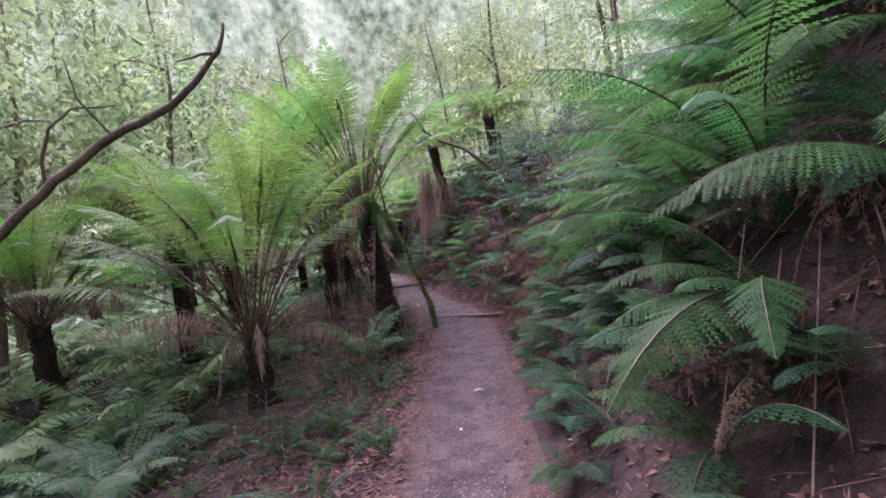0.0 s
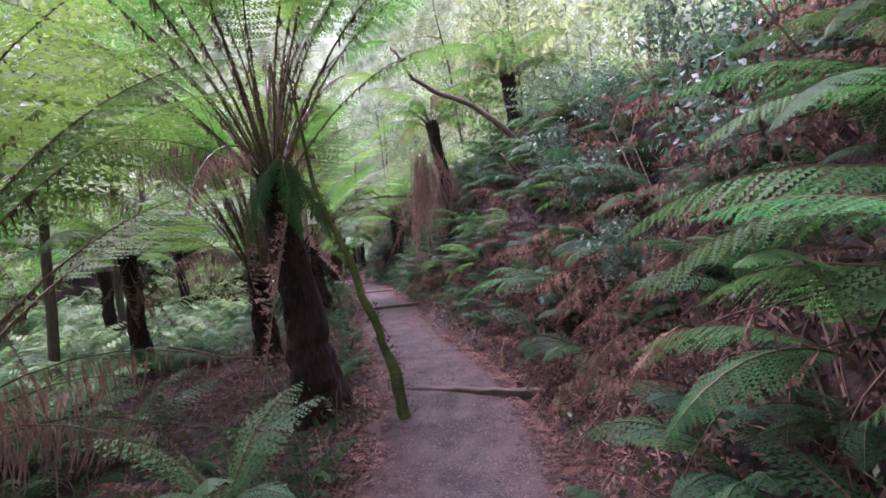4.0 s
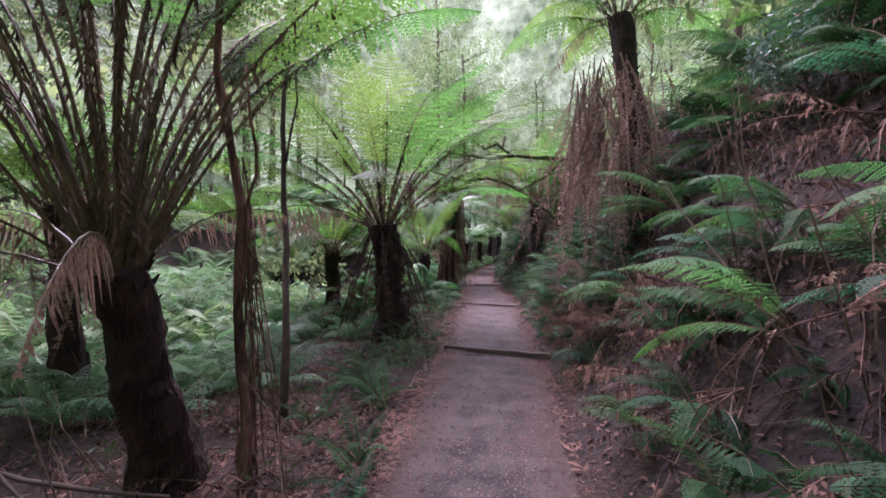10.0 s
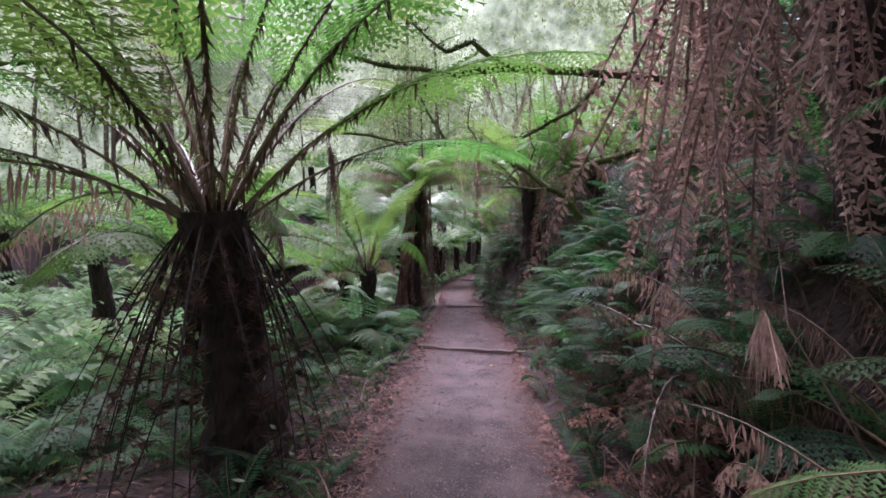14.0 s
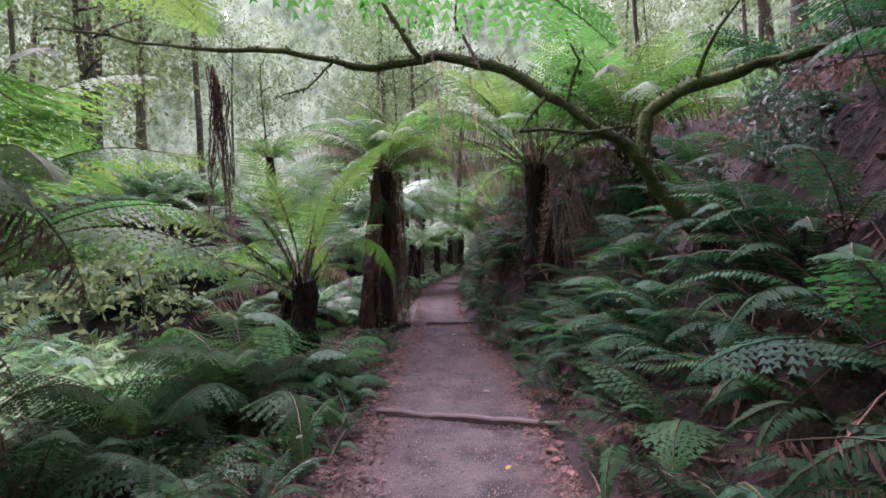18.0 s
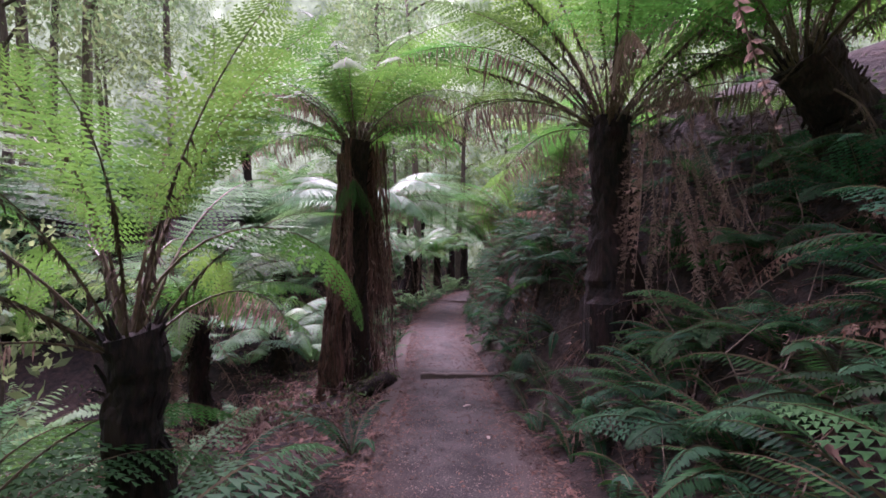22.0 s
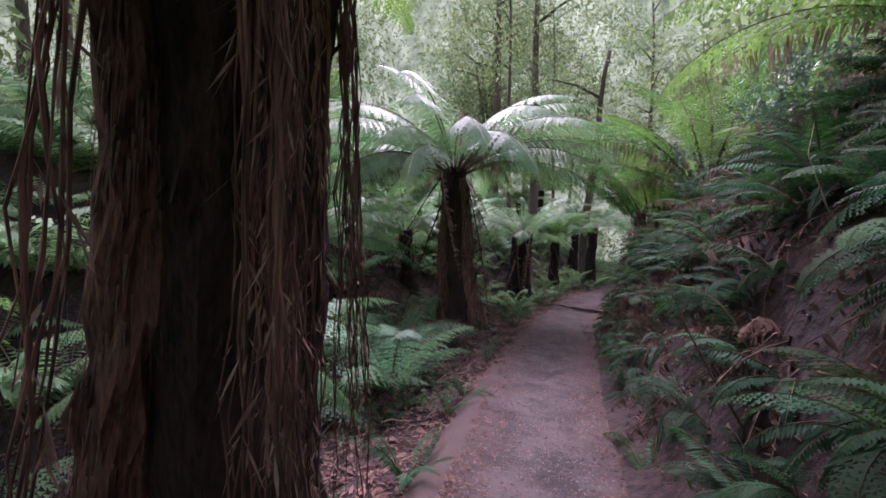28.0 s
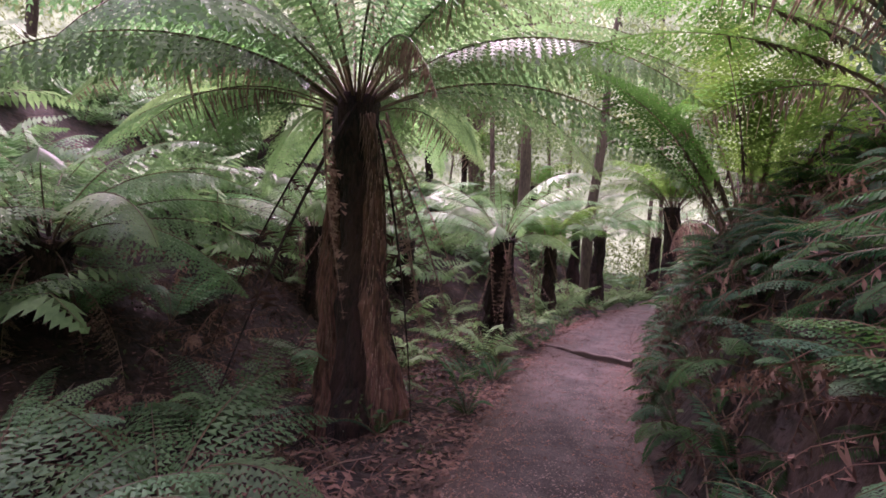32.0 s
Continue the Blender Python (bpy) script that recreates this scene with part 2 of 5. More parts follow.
def mesh(name, pieces, materials, shade=False):
    """One mesh of (verts, faces, slot) pieces."""
    vs, fs, slots = [], [], []
    for verts, faces, slot in pieces:
        n = len(vs)
        vs += [tuple(v) for v in verts]
        fs += [tuple(i + n for i in f) for f in faces]
        slots += [slot] * len(faces)
    me = bpy.data.meshes.new(name)
    me.from_pydata(vs, [], fs)
    for m in materials:
        me.materials.append(m)
    me.polygons.foreach_set("material_index", slots)
    if shade:
        me.polygons.foreach_set("use_smooth", [True] * len(fs))
    me.update()
    return me


def part(name, me, parent, m=None, label=""):
    ob = new(name, me)
    ob.parent = parent
    if m is not None:
        ob.matrix_local = m
    if label:
        ob["label"] = label
    return ob


def thing(name, place, label, category, group="", kind=""):
    ob = new(name)
    ob.location = place
    ob.empty_display_size = 0.1
    return tagged(ob, label, category, group, kind)


# ---------- fronds ----------
TIPS = {}


def frond(name, length, rise, droop, width, pairs, teeth, leaf, stalk, bare=0.25, hang=0.15, seed=0, ragged=0.0, bend=1.3, steps=14, sides=4, rags=0):
    """A fern frond from its foot at the origin along +X: an arching stalk and pairs of toothed leaflets.
    teeth: leaf lobes on each side of a leaflet (0: one plain blade)."""
    rng = random.Random(seed)
    pts, ang, p = [], [], Vector((0, 0, 0))
    for k in range(steps + 1):
        s = k / steps
        a = radians(rise - droop * s ** bend)
        pts.append(p.copy())
        ang.append(a)
        p = p + Vector((math.cos(a), 0.03 * math.sin(s * 5 + seed), math.sin(a))) * (length / steps)
    r0 = 0.004 + 0.0035 * length
    pieces = [(*tube(pts, [r0 * (1 - 0.88 * k / steps) for k in range(steps + 1)], sides, caps=False), 1)]
    verts, faces = [], []
    for i in range(pairs):
        s = bare + (0.995 - bare) * (i + 0.5 + (rng.uniform(-0.5, 0.5) if ragged else 0)) / pairs
        k = min(int(s * steps), steps - 1)
        f = s * steps - k
        at = pts[k].lerp(pts[k + 1], f)
        a = ang[k] * (1 - f) + ang[k + 1] * f
        ahead, up = Vector((math.cos(a), 0, math.sin(a))), Vector((-math.sin(a), 0, math.cos(a)))
        q = (s - bare) / (1 - bare)
        w = width * (0.35 + 0.65 * min(q / 0.3, 1)) * (1 - max(q - 0.45, 0) / 0.55) ** 0.75
        for sign in (1, -1):
            if ragged and rng.random() < ragged:
                continue
            ln = w * (rng.uniform(0.2, 1.15) if ragged else rng.uniform(0.86, 1.08))
            sweep = radians(rng.uniform(16, 26) + 25 * q)
            out = Vector((0, sign, 0)) * math.cos(sweep) + ahead * math.sin(sweep)
            sag = hang * rng.uniform(0.6, 1.4)
            out = (out - up * sag * 0.8 + Vector((0, 0, -0.5 * hang)))
            if ragged:
                out += Vector([rng.uniform(-0.35, 0.35) for _ in range(3)])
            out.normalize()
            back = out.cross(up).normalized() * sign
            blade = (length * (1 - bare) / pairs) * (0.62 if teeth else 0.46 if not ragged else 0.32 if ragged < 0.1 else 0.27)
            n = len(verts)
            if not teeth:
                mid = at + out * ln * 0.5 - up * ln * sag * 0.1 + up * (rng.uniform(-0.5, 0.5) * blade if ragged else 0)
                verts += [at, mid + back * blade, at + out * ln - up * ln * sag * 0.35, mid - back * blade]
                faces.append((n, n + 1, n + 2, n + 3))
                continue
            if teeth < 0:
                row = [(u, blade * wide_ * 0.8 * rng.uniform(0.85, 1.15)) for u, wide_ in ((0.2, 0.85), (0.68, 0.6))]
                edge = [at + out * ln * u + back * h - up * (ln * sag * 0.35 * u * u) for u, h in row] + [at + out * ln - up * ln * sag * 0.35] + [at + out * ln * u - back * h - up * (ln * sag * 0.35 * u * u) for u, h in reversed(row)]
                verts += [at] + edge
                faces.append(tuple(range(n, n + 6)))
                continue
            for j in range(teeth):
                u0, u1 = j / teeth, (j + 0.92) / teeth
                c0 = at + out * ln * u0 - up * ln * sag * 0.35 * u0 * u0
                c1 = at + out * ln * u1 - up * ln * sag * 0.35 * u1 * u1
                for way in (1, -1):
                    if ragged and rng.random() < ragged:
                        continue
                    h = blade * (1 - u0 ** 2.4) * rng.uniform(0.85, 1.1) + 0.003
                    curl = up * h * (rng.uniform(-0.9, 0.5) if ragged else -0.12)
                    tip = c1 + out * ln * 0.25 / teeth + back * h * way + curl
                    n = len(verts)
                    verts += [c0, c1, tip]
                    faces.append((n, n + 1, n + 2) if way > 0 else (n + 1, n, n + 2))
    pieces.append((verts, faces, 0))
    shreds, bits = [], []
    for _ in range(rags):
        s = rng.uniform(0.08, bare + 0.22)
        k = int(s * steps)
        at = pts[k].lerp(pts[k + 1], s * steps - k)
        n, a, ln = len(shreds), rng.uniform(0, math.tau), rng.uniform(0.03, 0.13)
        w = Vector((math.cos(a), math.sin(a), 0)) * rng.uniform(0.005, 0.014)
        shreds += [at - w, at + w, at + Vector((rng.gauss(0, 0.03), rng.gauss(0, 0.03), -ln))]
        bits.append((n, n + 1, n + 2))
    pieces.append((shreds, bits, 2))
    me = mesh(name, pieces, [leaf, stalk, M_RAG] if rags else [leaf, stalk])
    TIPS[me.name] = [p.copy() for p in pts[2:]]
    return me


def strand(name, length, seed):
    """A ragged rope of thin root fibres and shreds of dead frond, hanging along +X."""
    rng = random.Random(seed)
    pieces = []
    for k in range(9):
        a, far, n = rng.uniform(0, math.tau), rng.uniform(0.4, 1.0) * length, 12
        pts = [Vector((0.06 * far * i / n, 0.026 * math.cos(a) + 0.04 * noise.noise((i * 0.5, k, seed)), 0.05 - far * i / n)) + Vector((0.026 * math.sin(a) + 0.04 * noise.noise((i * 0.5, k, seed + 5)), 0, 0)) for i in range(n + 1)]
        pieces.append((*tube(pts, [rng.uniform(0.002, 0.0065) * (1 - 0.6 * i / n) for i in range(n + 1)], 4, 0.5, seed + k, caps=False), 1))
    v, f = [], []
    for _ in range(120):
        x = length * rng.uniform(0.02, 1.0)
        a = rng.uniform(0, math.tau)
        c = Vector((0.06 * x + 0.03 * math.cos(a), 0.03 * math.sin(a), -x))
        d = Vector((rng.gauss(0, 0.025), rng.gauss(0, 0.025), -rng.uniform(0.03, 0.11)))
        w = Vector((-math.sin(a), math.cos(a), 0)) * rng.uniform(0.002, 0.005)
        n = len(v)
        v += [c, c + d * 0.5 + w, c + d, c + d * 0.5 - w]
        f.append((n, n + 1, n + 2, n + 3))
    pieces.append((v, f, 0))
    me = mesh(name, pieces, [M_DEAD, M_FIBRE])
    TIPS[me.name] = [Vector((0.06 * length * k / 6, 0, -length * k / 6)) for k in range(1, 7)]
    return me


def clear(me, m, top):
    """Whether a frond at the pose m leaves the track free up to that height."""
    for p in TIPS[me.name]:
        w = m @ p
        if abs(w.x - middle(w.y)) < table(HALF, w.y) - (0.02 if w.z > 0.6 else 0.12) and w.z < top:
            return False
    return True


FRONDS = {
    "pendant": [frond("pendant_frond", 0.95, -62, 22, 0.15, 26, 5, M_BRACKEN, M_STALK, bare=0.1, hang=0.15, seed=230 + s, bend=0.8, steps=8, sides=3) for s in range(3)],
    "tall": [frond("tall_frond", 3.2, 80, 62, 0.42, 36, 7, M_GREEN, M_STALK, bare=0.48, hang=0.22, seed=210 + s, bend=1.7, rags=130) for s in range(4)],
    "droop": [frond("drooping_frond", 1.5, 66, 120, 0.3, 30, 6, M_BRACKEN, M_STALK, bare=0.22, hang=0.35, seed=220 + s, bend=1.0) for s in range(3)],
    "vase": [frond("vase_frond", 2.3, 74, 62, 0.38, 36, 7, M_GREEN, M_STALK, bare=0.34, seed=s, rags=70) for s in range(3)],
    "arch": [frond("arch_frond", 2.1, 62, 100, 0.36, 36, 5, M_GREEN, M_STALK, bare=0.18, hang=0.3, seed=10 + s, bend=1.1, rags=24) for s in range(3)],
    "weep": [frond("weeping_frond", 2.2, 72, 160, 0.28, 34, 5, M_GREEN, M_STALK, bare=0.2, hang=0.3, seed=14 + s, bend=1.0) for s in range(2)],
    "far": [frond("far_frond", 2.0, 55, 95, 0.38, 22, 3, M_GREEN, M_STALK, bare=0.12, hang=0.3, seed=20 + s, bend=1.1, steps=8, sides=3) for s in range(3)],
    "tiny": [frond("small_far_frond", 1.6, 55, 90, 0.34, 17, 0, M_PALE, M_STALK, bare=0.08, hang=0.3, seed=24 + s, bend=1.1, steps=3, sides=3) for s in range(2)],
    "dead": [frond("dead_frond", 1.7, -25, 62, 0.15, 34, 5, M_DEAD, M_DEAD, bare=0.15, hang=1.5, seed=30 + s, ragged=0.15, bend=0.5, steps=9) for s in range(4)],
    "skirt": [frond("skirt_frond", 1.9, -82, 8, 0.11, 34, 3, M_DEAD, M_DEAD, bare=0.06, hang=1.6, seed=34 + s, ragged=0.15, bend=0.6, steps=8) for s in range(3)],
    "umbrella": [frond("umbrella_frond", 3.1, 50, 84, 0.42, 44, 6, M_SILVER, M_STALK, bare=0.16, hang=0.45, seed=110 + s, bend=1.0, steps=16) for s in range(3)],
    "wither": [frond("withered_frond", 2.2, 52, 88, 0.24, 56, 0, M_DEAD, M_STALK, bare=0.2, hang=1.7, seed=120 + s, ragged=0.2, bend=1.0, steps=10) for s in range(3)],
    "tent": [frond("leaning_dead_frond", 2.1, -58, 16, 0.08, 18, 3, M_HUSK, M_TRUNK, bare=0.1, hang=1.4, seed=130 + s, ragged=0.3, bend=0.8, steps=8) for s in range(3)],
    "curtain": [frond("curtain_frond", 2.0, -84, 5, 0.1, 64, 0, M_STRAW, M_DEAD, bare=0.04, hang=0.28, seed=160 + s, ragged=0.05, bend=0.7, steps=9) for s in range(4)],
    "pale": [frond("pale_fern_frond", 1.5, 52, 88, 0.32, 24, 0, M_PALE, M_STALK, bare=0.08, hang=0.35, seed=180 + s, bend=1.1, steps=3, sides=3) for s in range(3)],
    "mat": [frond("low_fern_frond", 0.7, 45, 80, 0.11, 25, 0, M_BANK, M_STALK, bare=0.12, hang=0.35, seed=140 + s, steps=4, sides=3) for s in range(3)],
    "strand": [strand("hanging_strand", 2.6, 150 + s) for s in range(4)],
    "bracken": [frond("bracken_frond", 1.35, 42, 78, 0.21, 33, 9, M_BRACKEN, M_STALK, bare=0.2, hang=0.25, seed=70 + s, steps=10) for s in range(4)],
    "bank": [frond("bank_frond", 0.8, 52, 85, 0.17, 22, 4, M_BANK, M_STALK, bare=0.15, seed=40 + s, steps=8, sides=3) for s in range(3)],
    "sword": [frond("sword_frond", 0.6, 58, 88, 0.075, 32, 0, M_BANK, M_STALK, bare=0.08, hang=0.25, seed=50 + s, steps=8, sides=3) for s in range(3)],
    "soft": [frond("soft_frond", 1.3, 58, 84, 0.27, 25, 4, M_SOFT, M_STALK, bare=0.12, hang=0.25, seed=80 + s, steps=8, sides=3) for s in range(3)],
    "husk": [frond("small_dead_frond", 0.75, 20, 55, 0.1, 20, 0, M_HUSK, M_HUSK, bare=0.08, hang=0.7, seed=66 + s, ragged=0.35, steps=3, sides=3) for s in range(2)],
    "brown": [frond("brown_frond", 0.8, 25, 60, 0.11, 26, 3, M_RUST, M_RUST, bare=0.1, hang=0.8, seed=60 + s, ragged=0.2, steps=7, sides=3) for s in range(3)],
}


def tree_fern(foot, top, girth, fronds, kind="arch", reach=1.0, lift=(-18, 22), dead=14, dead_reach=1.0, label="", seed=1, skirt=0, wide=0.6, hangs="skirt", columns=(), browns=0, tent=0, over=False, around=None):
    """A tree fern: fibrous trunk from foot to top, a crown of fronds, and dead fronds hanging under it."""
    rng = random.Random(seed)
    foot, top = Vector(foot), Vector(top)
    base = thing("tree_fern", foot, label, "tree fern", "tree ferns along the track")
    d = top - foot
    rows = 22
    pts = [d * (k / rows) + Vector((0.016 * math.sin(k * 0.6 + seed), 0.016 * math.cos(k * 0.5 + seed), 0)) * min(k, 6) / 6 for k in range(rows + 1)]
    pts[0] = pts[0] - Vector((0, 0, 0.25 if foot.x < middle(foot.y) else 1.5))
    radii = [girth * (1.0 + 0.75 * (1 - k / rows) ** 4 - 0.12 * (k / rows)) * (1.12 if k > rows - 4 else 1) for k in range(rows + 1)]
    pieces = [(*tube(pts, radii, 20, 0.2, seed * 3.1), 0)]
    for j in range(180 if fronds > 15 else 60):
        k = rng.uniform(0.1, 1.0)
        at, a = d * k, rng.uniform(0, math.tau)
        r = girth * 0.9
        out = Vector((math.cos(a), math.sin(a), 0))
        p0 = at + out * r * 0.8
        p1 = p0 + out * rng.uniform(0.02, 0.08) + Vector((0, 0, rng.uniform(0.04, 0.14) * (1 if k > 0.6 else -1)))
        pieces.append((*tube([p0, p1], [rng.uniform(0.01, 0.022), 0.006], 4, caps=False), 0))
    part("trunk", mesh("trunk", pieces, [M_TRUNK]), base)
    for j in range(fronds):
        f = (j + 0.5) / fronds
        az = j * 137.5 + rng.uniform(-12, 12)
        tilt = lift[1] + (lift[0] - lift[1]) * f + rng.uniform(-5, 5)
        s = reach * rng.uniform(0.88, 1.1)
        a = radians(az)
        at = d + Vector((math.cos(a), math.sin(a), 0)) * girth * 0.45 * (0.4 + 0.6 * f) + Vector((0, 0, -0.05 - 0.1 * f))
        m = Matrix.Translation(at) @ pose(0, 0, 0, rng.uniform(-10, 10), -tilt, az) @ Matrix.Diagonal((s, s, s, 1))
        me = rng.choice(FRONDS[kind])
        if clear(me, Matrix.Translation(foot) @ m, 2.25):
            part("frond", me, base, m)
    for j in range(skirt):
        a = rng.uniform(0, math.tau) if around is None or j % 9 == 0 else radians(around + rng.uniform(-45, 45))
        s = d.z / 1.9 * rng.uniform(0.55, 0.98)
        at = d + Vector((math.cos(a), math.sin(a), 0)) * girth * (1 + wide * 2 * rng.random() ** 1.5) + Vector((0, 0, -0.1))
        m = Matrix.Translation(at) @ pose(0, 0, 0, rng.uniform(-40, 40) * (hangs != "strand"), rng.uniform(-9, 8) * (0.35 if hangs == "strand" else 1), math.degrees(a)) @ Matrix.Diagonal((s, s * 1.2, s, 1))
        me = rng.choice(FRONDS[hangs])
        if clear(me, Matrix.Translation(foot) @ m, 2.25):
            part("dead_frond", me, base, m, "dry brown dead frond hanging against the trunk")
    for j, (way, foot_out) in enumerate(columns):
        a = radians(way)
        out = Vector((math.cos(a), math.sin(a), 0)) * girth
        ks = [-0.08 + 1.02 * i / 18 for i in range(19)]

        def spine(k):
            return d * k + out * (1 + (foot_out - 1) * (1 - k) ** 1.6) + Vector((0.03 * math.sin(9 * k + j), 0.03 * math.cos(8 * k + j), 0))

        v, f = [], []
        for _ in range(900):
            k, b = rng.uniform(0.0, 0.95), rng.uniform(0, math.tau)
            side = Vector((math.cos(b), math.sin(b), 0))
            q = spine(k) + side * (0.15 - 0.085 * k) * rng.uniform(0.75, 1.1)
            w = Vector((-side.y, side.x, 0)) * rng.uniform(0.002, 0.006)
            n = len(v)
            v += [q - w, q + w, q + side * rng.uniform(0.0, 0.03) + Vector((0, 0, -rng.uniform(0.05, 0.2)))]
            f.append((n, n + 1, n + 2))
        tagged(part("loose_fibre", mesh("loose_fibre", [(v, f, 0)], [M_DEAD]), base, None, "loose shreds of brown fibre"), kind="stuff")
        part("root_column", mesh("root_column", [(*tube([spine(k) for k in ks], [0.13 - 0.08 * k + 0.02 * max(0.2 - k, 0) * 5 for k in ks], 26, 0.8, seed + j), 0)], [M_FIBRE]), base, None, "reddish brown column of matted root fibre")
    for j in range(browns):
        az = j * 360 / browns + rng.uniform(-25, 25)
        a, s = radians(az), reach * rng.uniform(0.8, 1.05)
        at = d + Vector((math.cos(a), math.sin(a), 0)) * girth * 0.6 + Vector((0, 0, -0.1))
        m = Matrix.Translation(at) @ pose(0, 0, 0, rng.uniform(-10, 10), -rng.uniform(-30, 6), az) @ Matrix.Diagonal((s, s, s, 1))
        me = rng.choice(FRONDS["wither"])
        if clear(me, Matrix.Translation(foot) @ m, 1.95 if over else 9.0):
            part("withered_frond", me, base, m, "brown withered frond with drooping leaflets")
    for j in range(tent):
        az = j * 360 / tent + rng.uniform(-14, 14)
        a, s = radians(az), d.z / 1.9 * rng.uniform(0.8, 1.1)
        at = d + Vector((math.cos(a), math.sin(a), 0)) * girth * 0.9 + Vector((0, 0, -0.1))
        m = Matrix.Translation(at) @ pose(0, 0, 0, rng.uniform(-25, 25), rng.uniform(-8, 12), az) @ Matrix.Diagonal((s, s, s, 1))
        me = rng.choice(FRONDS["tent"])
        if clear(me, Matrix.Translation(foot) @ m, 2.25):
            part("dead_frond", me, base, m, "dead frond stalk leaning like a tent about the trunk")
    for j in range(dead):
        az = rng.uniform(0, 360)
        away = foot.x - middle(foot.y)
        if abs(away) < 2.2 and math.cos(radians(az)) * away < 0.1:
            continue
        s = dead_reach * rng.uniform(0.75, 1.15)
        a = radians(az)
        at = d + Vector((math.cos(a), math.sin(a), 0)) * girth * 0.9 + Vector((0, 0, -0.12 - rng.uniform(0, 0.25)))
        m = Matrix.Translation(at) @ pose(0, 0, 0, rng.uniform(-25, 25), rng.uniform(-5, 25), az) @ Matrix.Diagonal((s * 0.9, s, s, 1))
        me = rng.choice(FRONDS["dead"])
        if clear(me, Matrix.Translation(foot) @ m, 2.25):
            part("dead_frond", me, base, m, "dry brown hanging dead frond")
    return base

# ---------- ground ----------
OFFS = [-400, -150, -80, -50, -36, -28, -22, -18, -15, -13, -11.5, -10] + [-9 + 0.5 * k for k in range(11)] + [-3.5 + 0.2 * k for k in range(36)] + [4 + 0.5 * k for k in range(11)] + [10, 11.5, 13, 15, 18, 22, 28, 36, 50, 80, 150, 400]
YS = [-400, -150, -80, -50, -35, -25, -18, -14, -11, -9] + [-8 + 0.22 * k for k in range(246)] + [47, 49, 52, 56, 61, 67, 75, 90, 120, 180, 400]
gv = [(middle(y) + o, y, ground(middle(y) + o, y)) for y in YS for o in OFFS]
nx = len(OFFS)
gf = [(a * nx + b, a * nx + b + 1, (a + 1) * nx + b + 1, (a + 1) * nx + b) for a in range(len(YS) - 1) for b in range(nx - 1)]
tagged(new("ground", mesh("ground", [(gv, gf, 0)], [M_SOIL], True)), "dark brown forest soil bank and gully covered in litter", "ground", kind="structure")
pv, edge, cols, rows_ = [], [], 29, 700
for a in range(rows_ + 1):
    y = -7 + 52 * a / rows_
    for b in range(cols):
        u = b / (cols - 1) * 2 - 1
        x = middle(y) + u * (table(HALF, y) + 0.26 + 0.1 * noise.noise((y * 1.3, u > 0, 2)) + 0.05 * noise.noise((y * 5, u > 0, 6)))
        edge.append(smooth(0.22, 0.75, abs(u) + 0.22 * noise.noise((x * 1.6, y * 1.1, 9))))
        pv.append((x, y, table(RISE, y) + 0.03 - 0.16 * abs(u) ** 7 - 0.02 * (1 - u * u) + 0.014 * noise.noise((x * 2, y * 2, 1)) + 0.006 * noise.noise((x * 12, y * 12, 4))))
pf = [(a * cols + b, a * cols + b + 1, (a + 1) * cols + b + 1, (a + 1) * cols + b) for a in range(rows_) for b in range(cols - 1)]
track = mesh("path", [(pv, pf, 0)], [M_PATH], True)
track.attributes.new("litter", "FLOAT", "POINT").data.foreach_set("value", edge)
tagged(new("path", track), "narrow trodden walking track of grey-brown gritty soil", "path", kind="structure")


def on(x, y, dz=0.0):
    return (x, y, ground(x, y) + dz)


# ---------- timber edges across the track ----------
for (x0, y0), (x1, y1), z in (((-0.55, 9.75), (1.12, 9.05), 0.06), ((-2.14, 16.72), (-0.7, 16.6), 0.15), ((-3.2, 21.3), (-1.65, 21.22), 0.19), ((-4.05, 26.1), (-3.2, 26.22), 0.23), ((-6.35, 36.62), (-5.15, 36.22), 0.25)):
    a, b = Vector((x0, y0, z - 0.012)), Vector((x1, y1, z - 0.012))
    n = 14
    v, f = [], []
    d = (b - a).normalized()
    side = Vector((-d.y, d.x, 0))
    for k in range(n + 1):
        p = a.lerp(b, k / n)
        w = 0.038 + 0.006 * noise.noise((k * 0.5, x0, 0))
        top = 0.02 * noise.noise((k * 0.7, y0, 1))
        for sx, sz in ((-w, -0.14), (-w, -0.012 + top), (-w + 0.012, top), (w - 0.012, top), (w, -0.012 + top), (w, -0.14)):
            v.append(p + side * sx + Vector((0, 0, sz)))
    for k in range(n):
        for j in range(6):
            f.append((k * 6 + j, k * 6 + (j + 1) % 6, k * 6 + 6 + (j + 1) % 6, k * 6 + 6 + j))
    f += [tuple(range(6)), tuple(range(n * 6, n * 6 + 6))]
    tagged(new("timber_step", mesh("timber_step", [(v, f, 0)], [M_TIMBER])), "weathered grey timber sleeper set across the track", "step", "timber steps across the track")

# ---------- tree ferns ----------
TF = "tree fern with a dark fibrous trunk and arching green fronds"
tree_fern(on(-2.62, 6.75), (-2.6, 6.65, 0.55), 0.15, 34, "tall", 0.95, (-30, 10), 0, 0.6, "tree fern with a vase of long green fronds on dark stalks", 1, browns=14)
tree_fern(on(-1.18, 9.5), (-1.35, 9.3, 2.3), 0.18, 34, "tall", 0.9, (-34, 8), 4, 0.8, TF, 2, 4, browns=10)
tree_fern(on(-3.05, 13.05), (-2.8, 12.4, 1.35), 0.17, 42, "tall", 1.02, (-20, 8), 0, 0.8, TF, 4, browns=8)
tree_fern(on(-3.25, 17.6), (-3.35, 17.35, 1.8), 0.215, 28, "vase", 1.4, (-44, 10), 0, 1.0, TF, 5, 0, tent=32, browns=6)
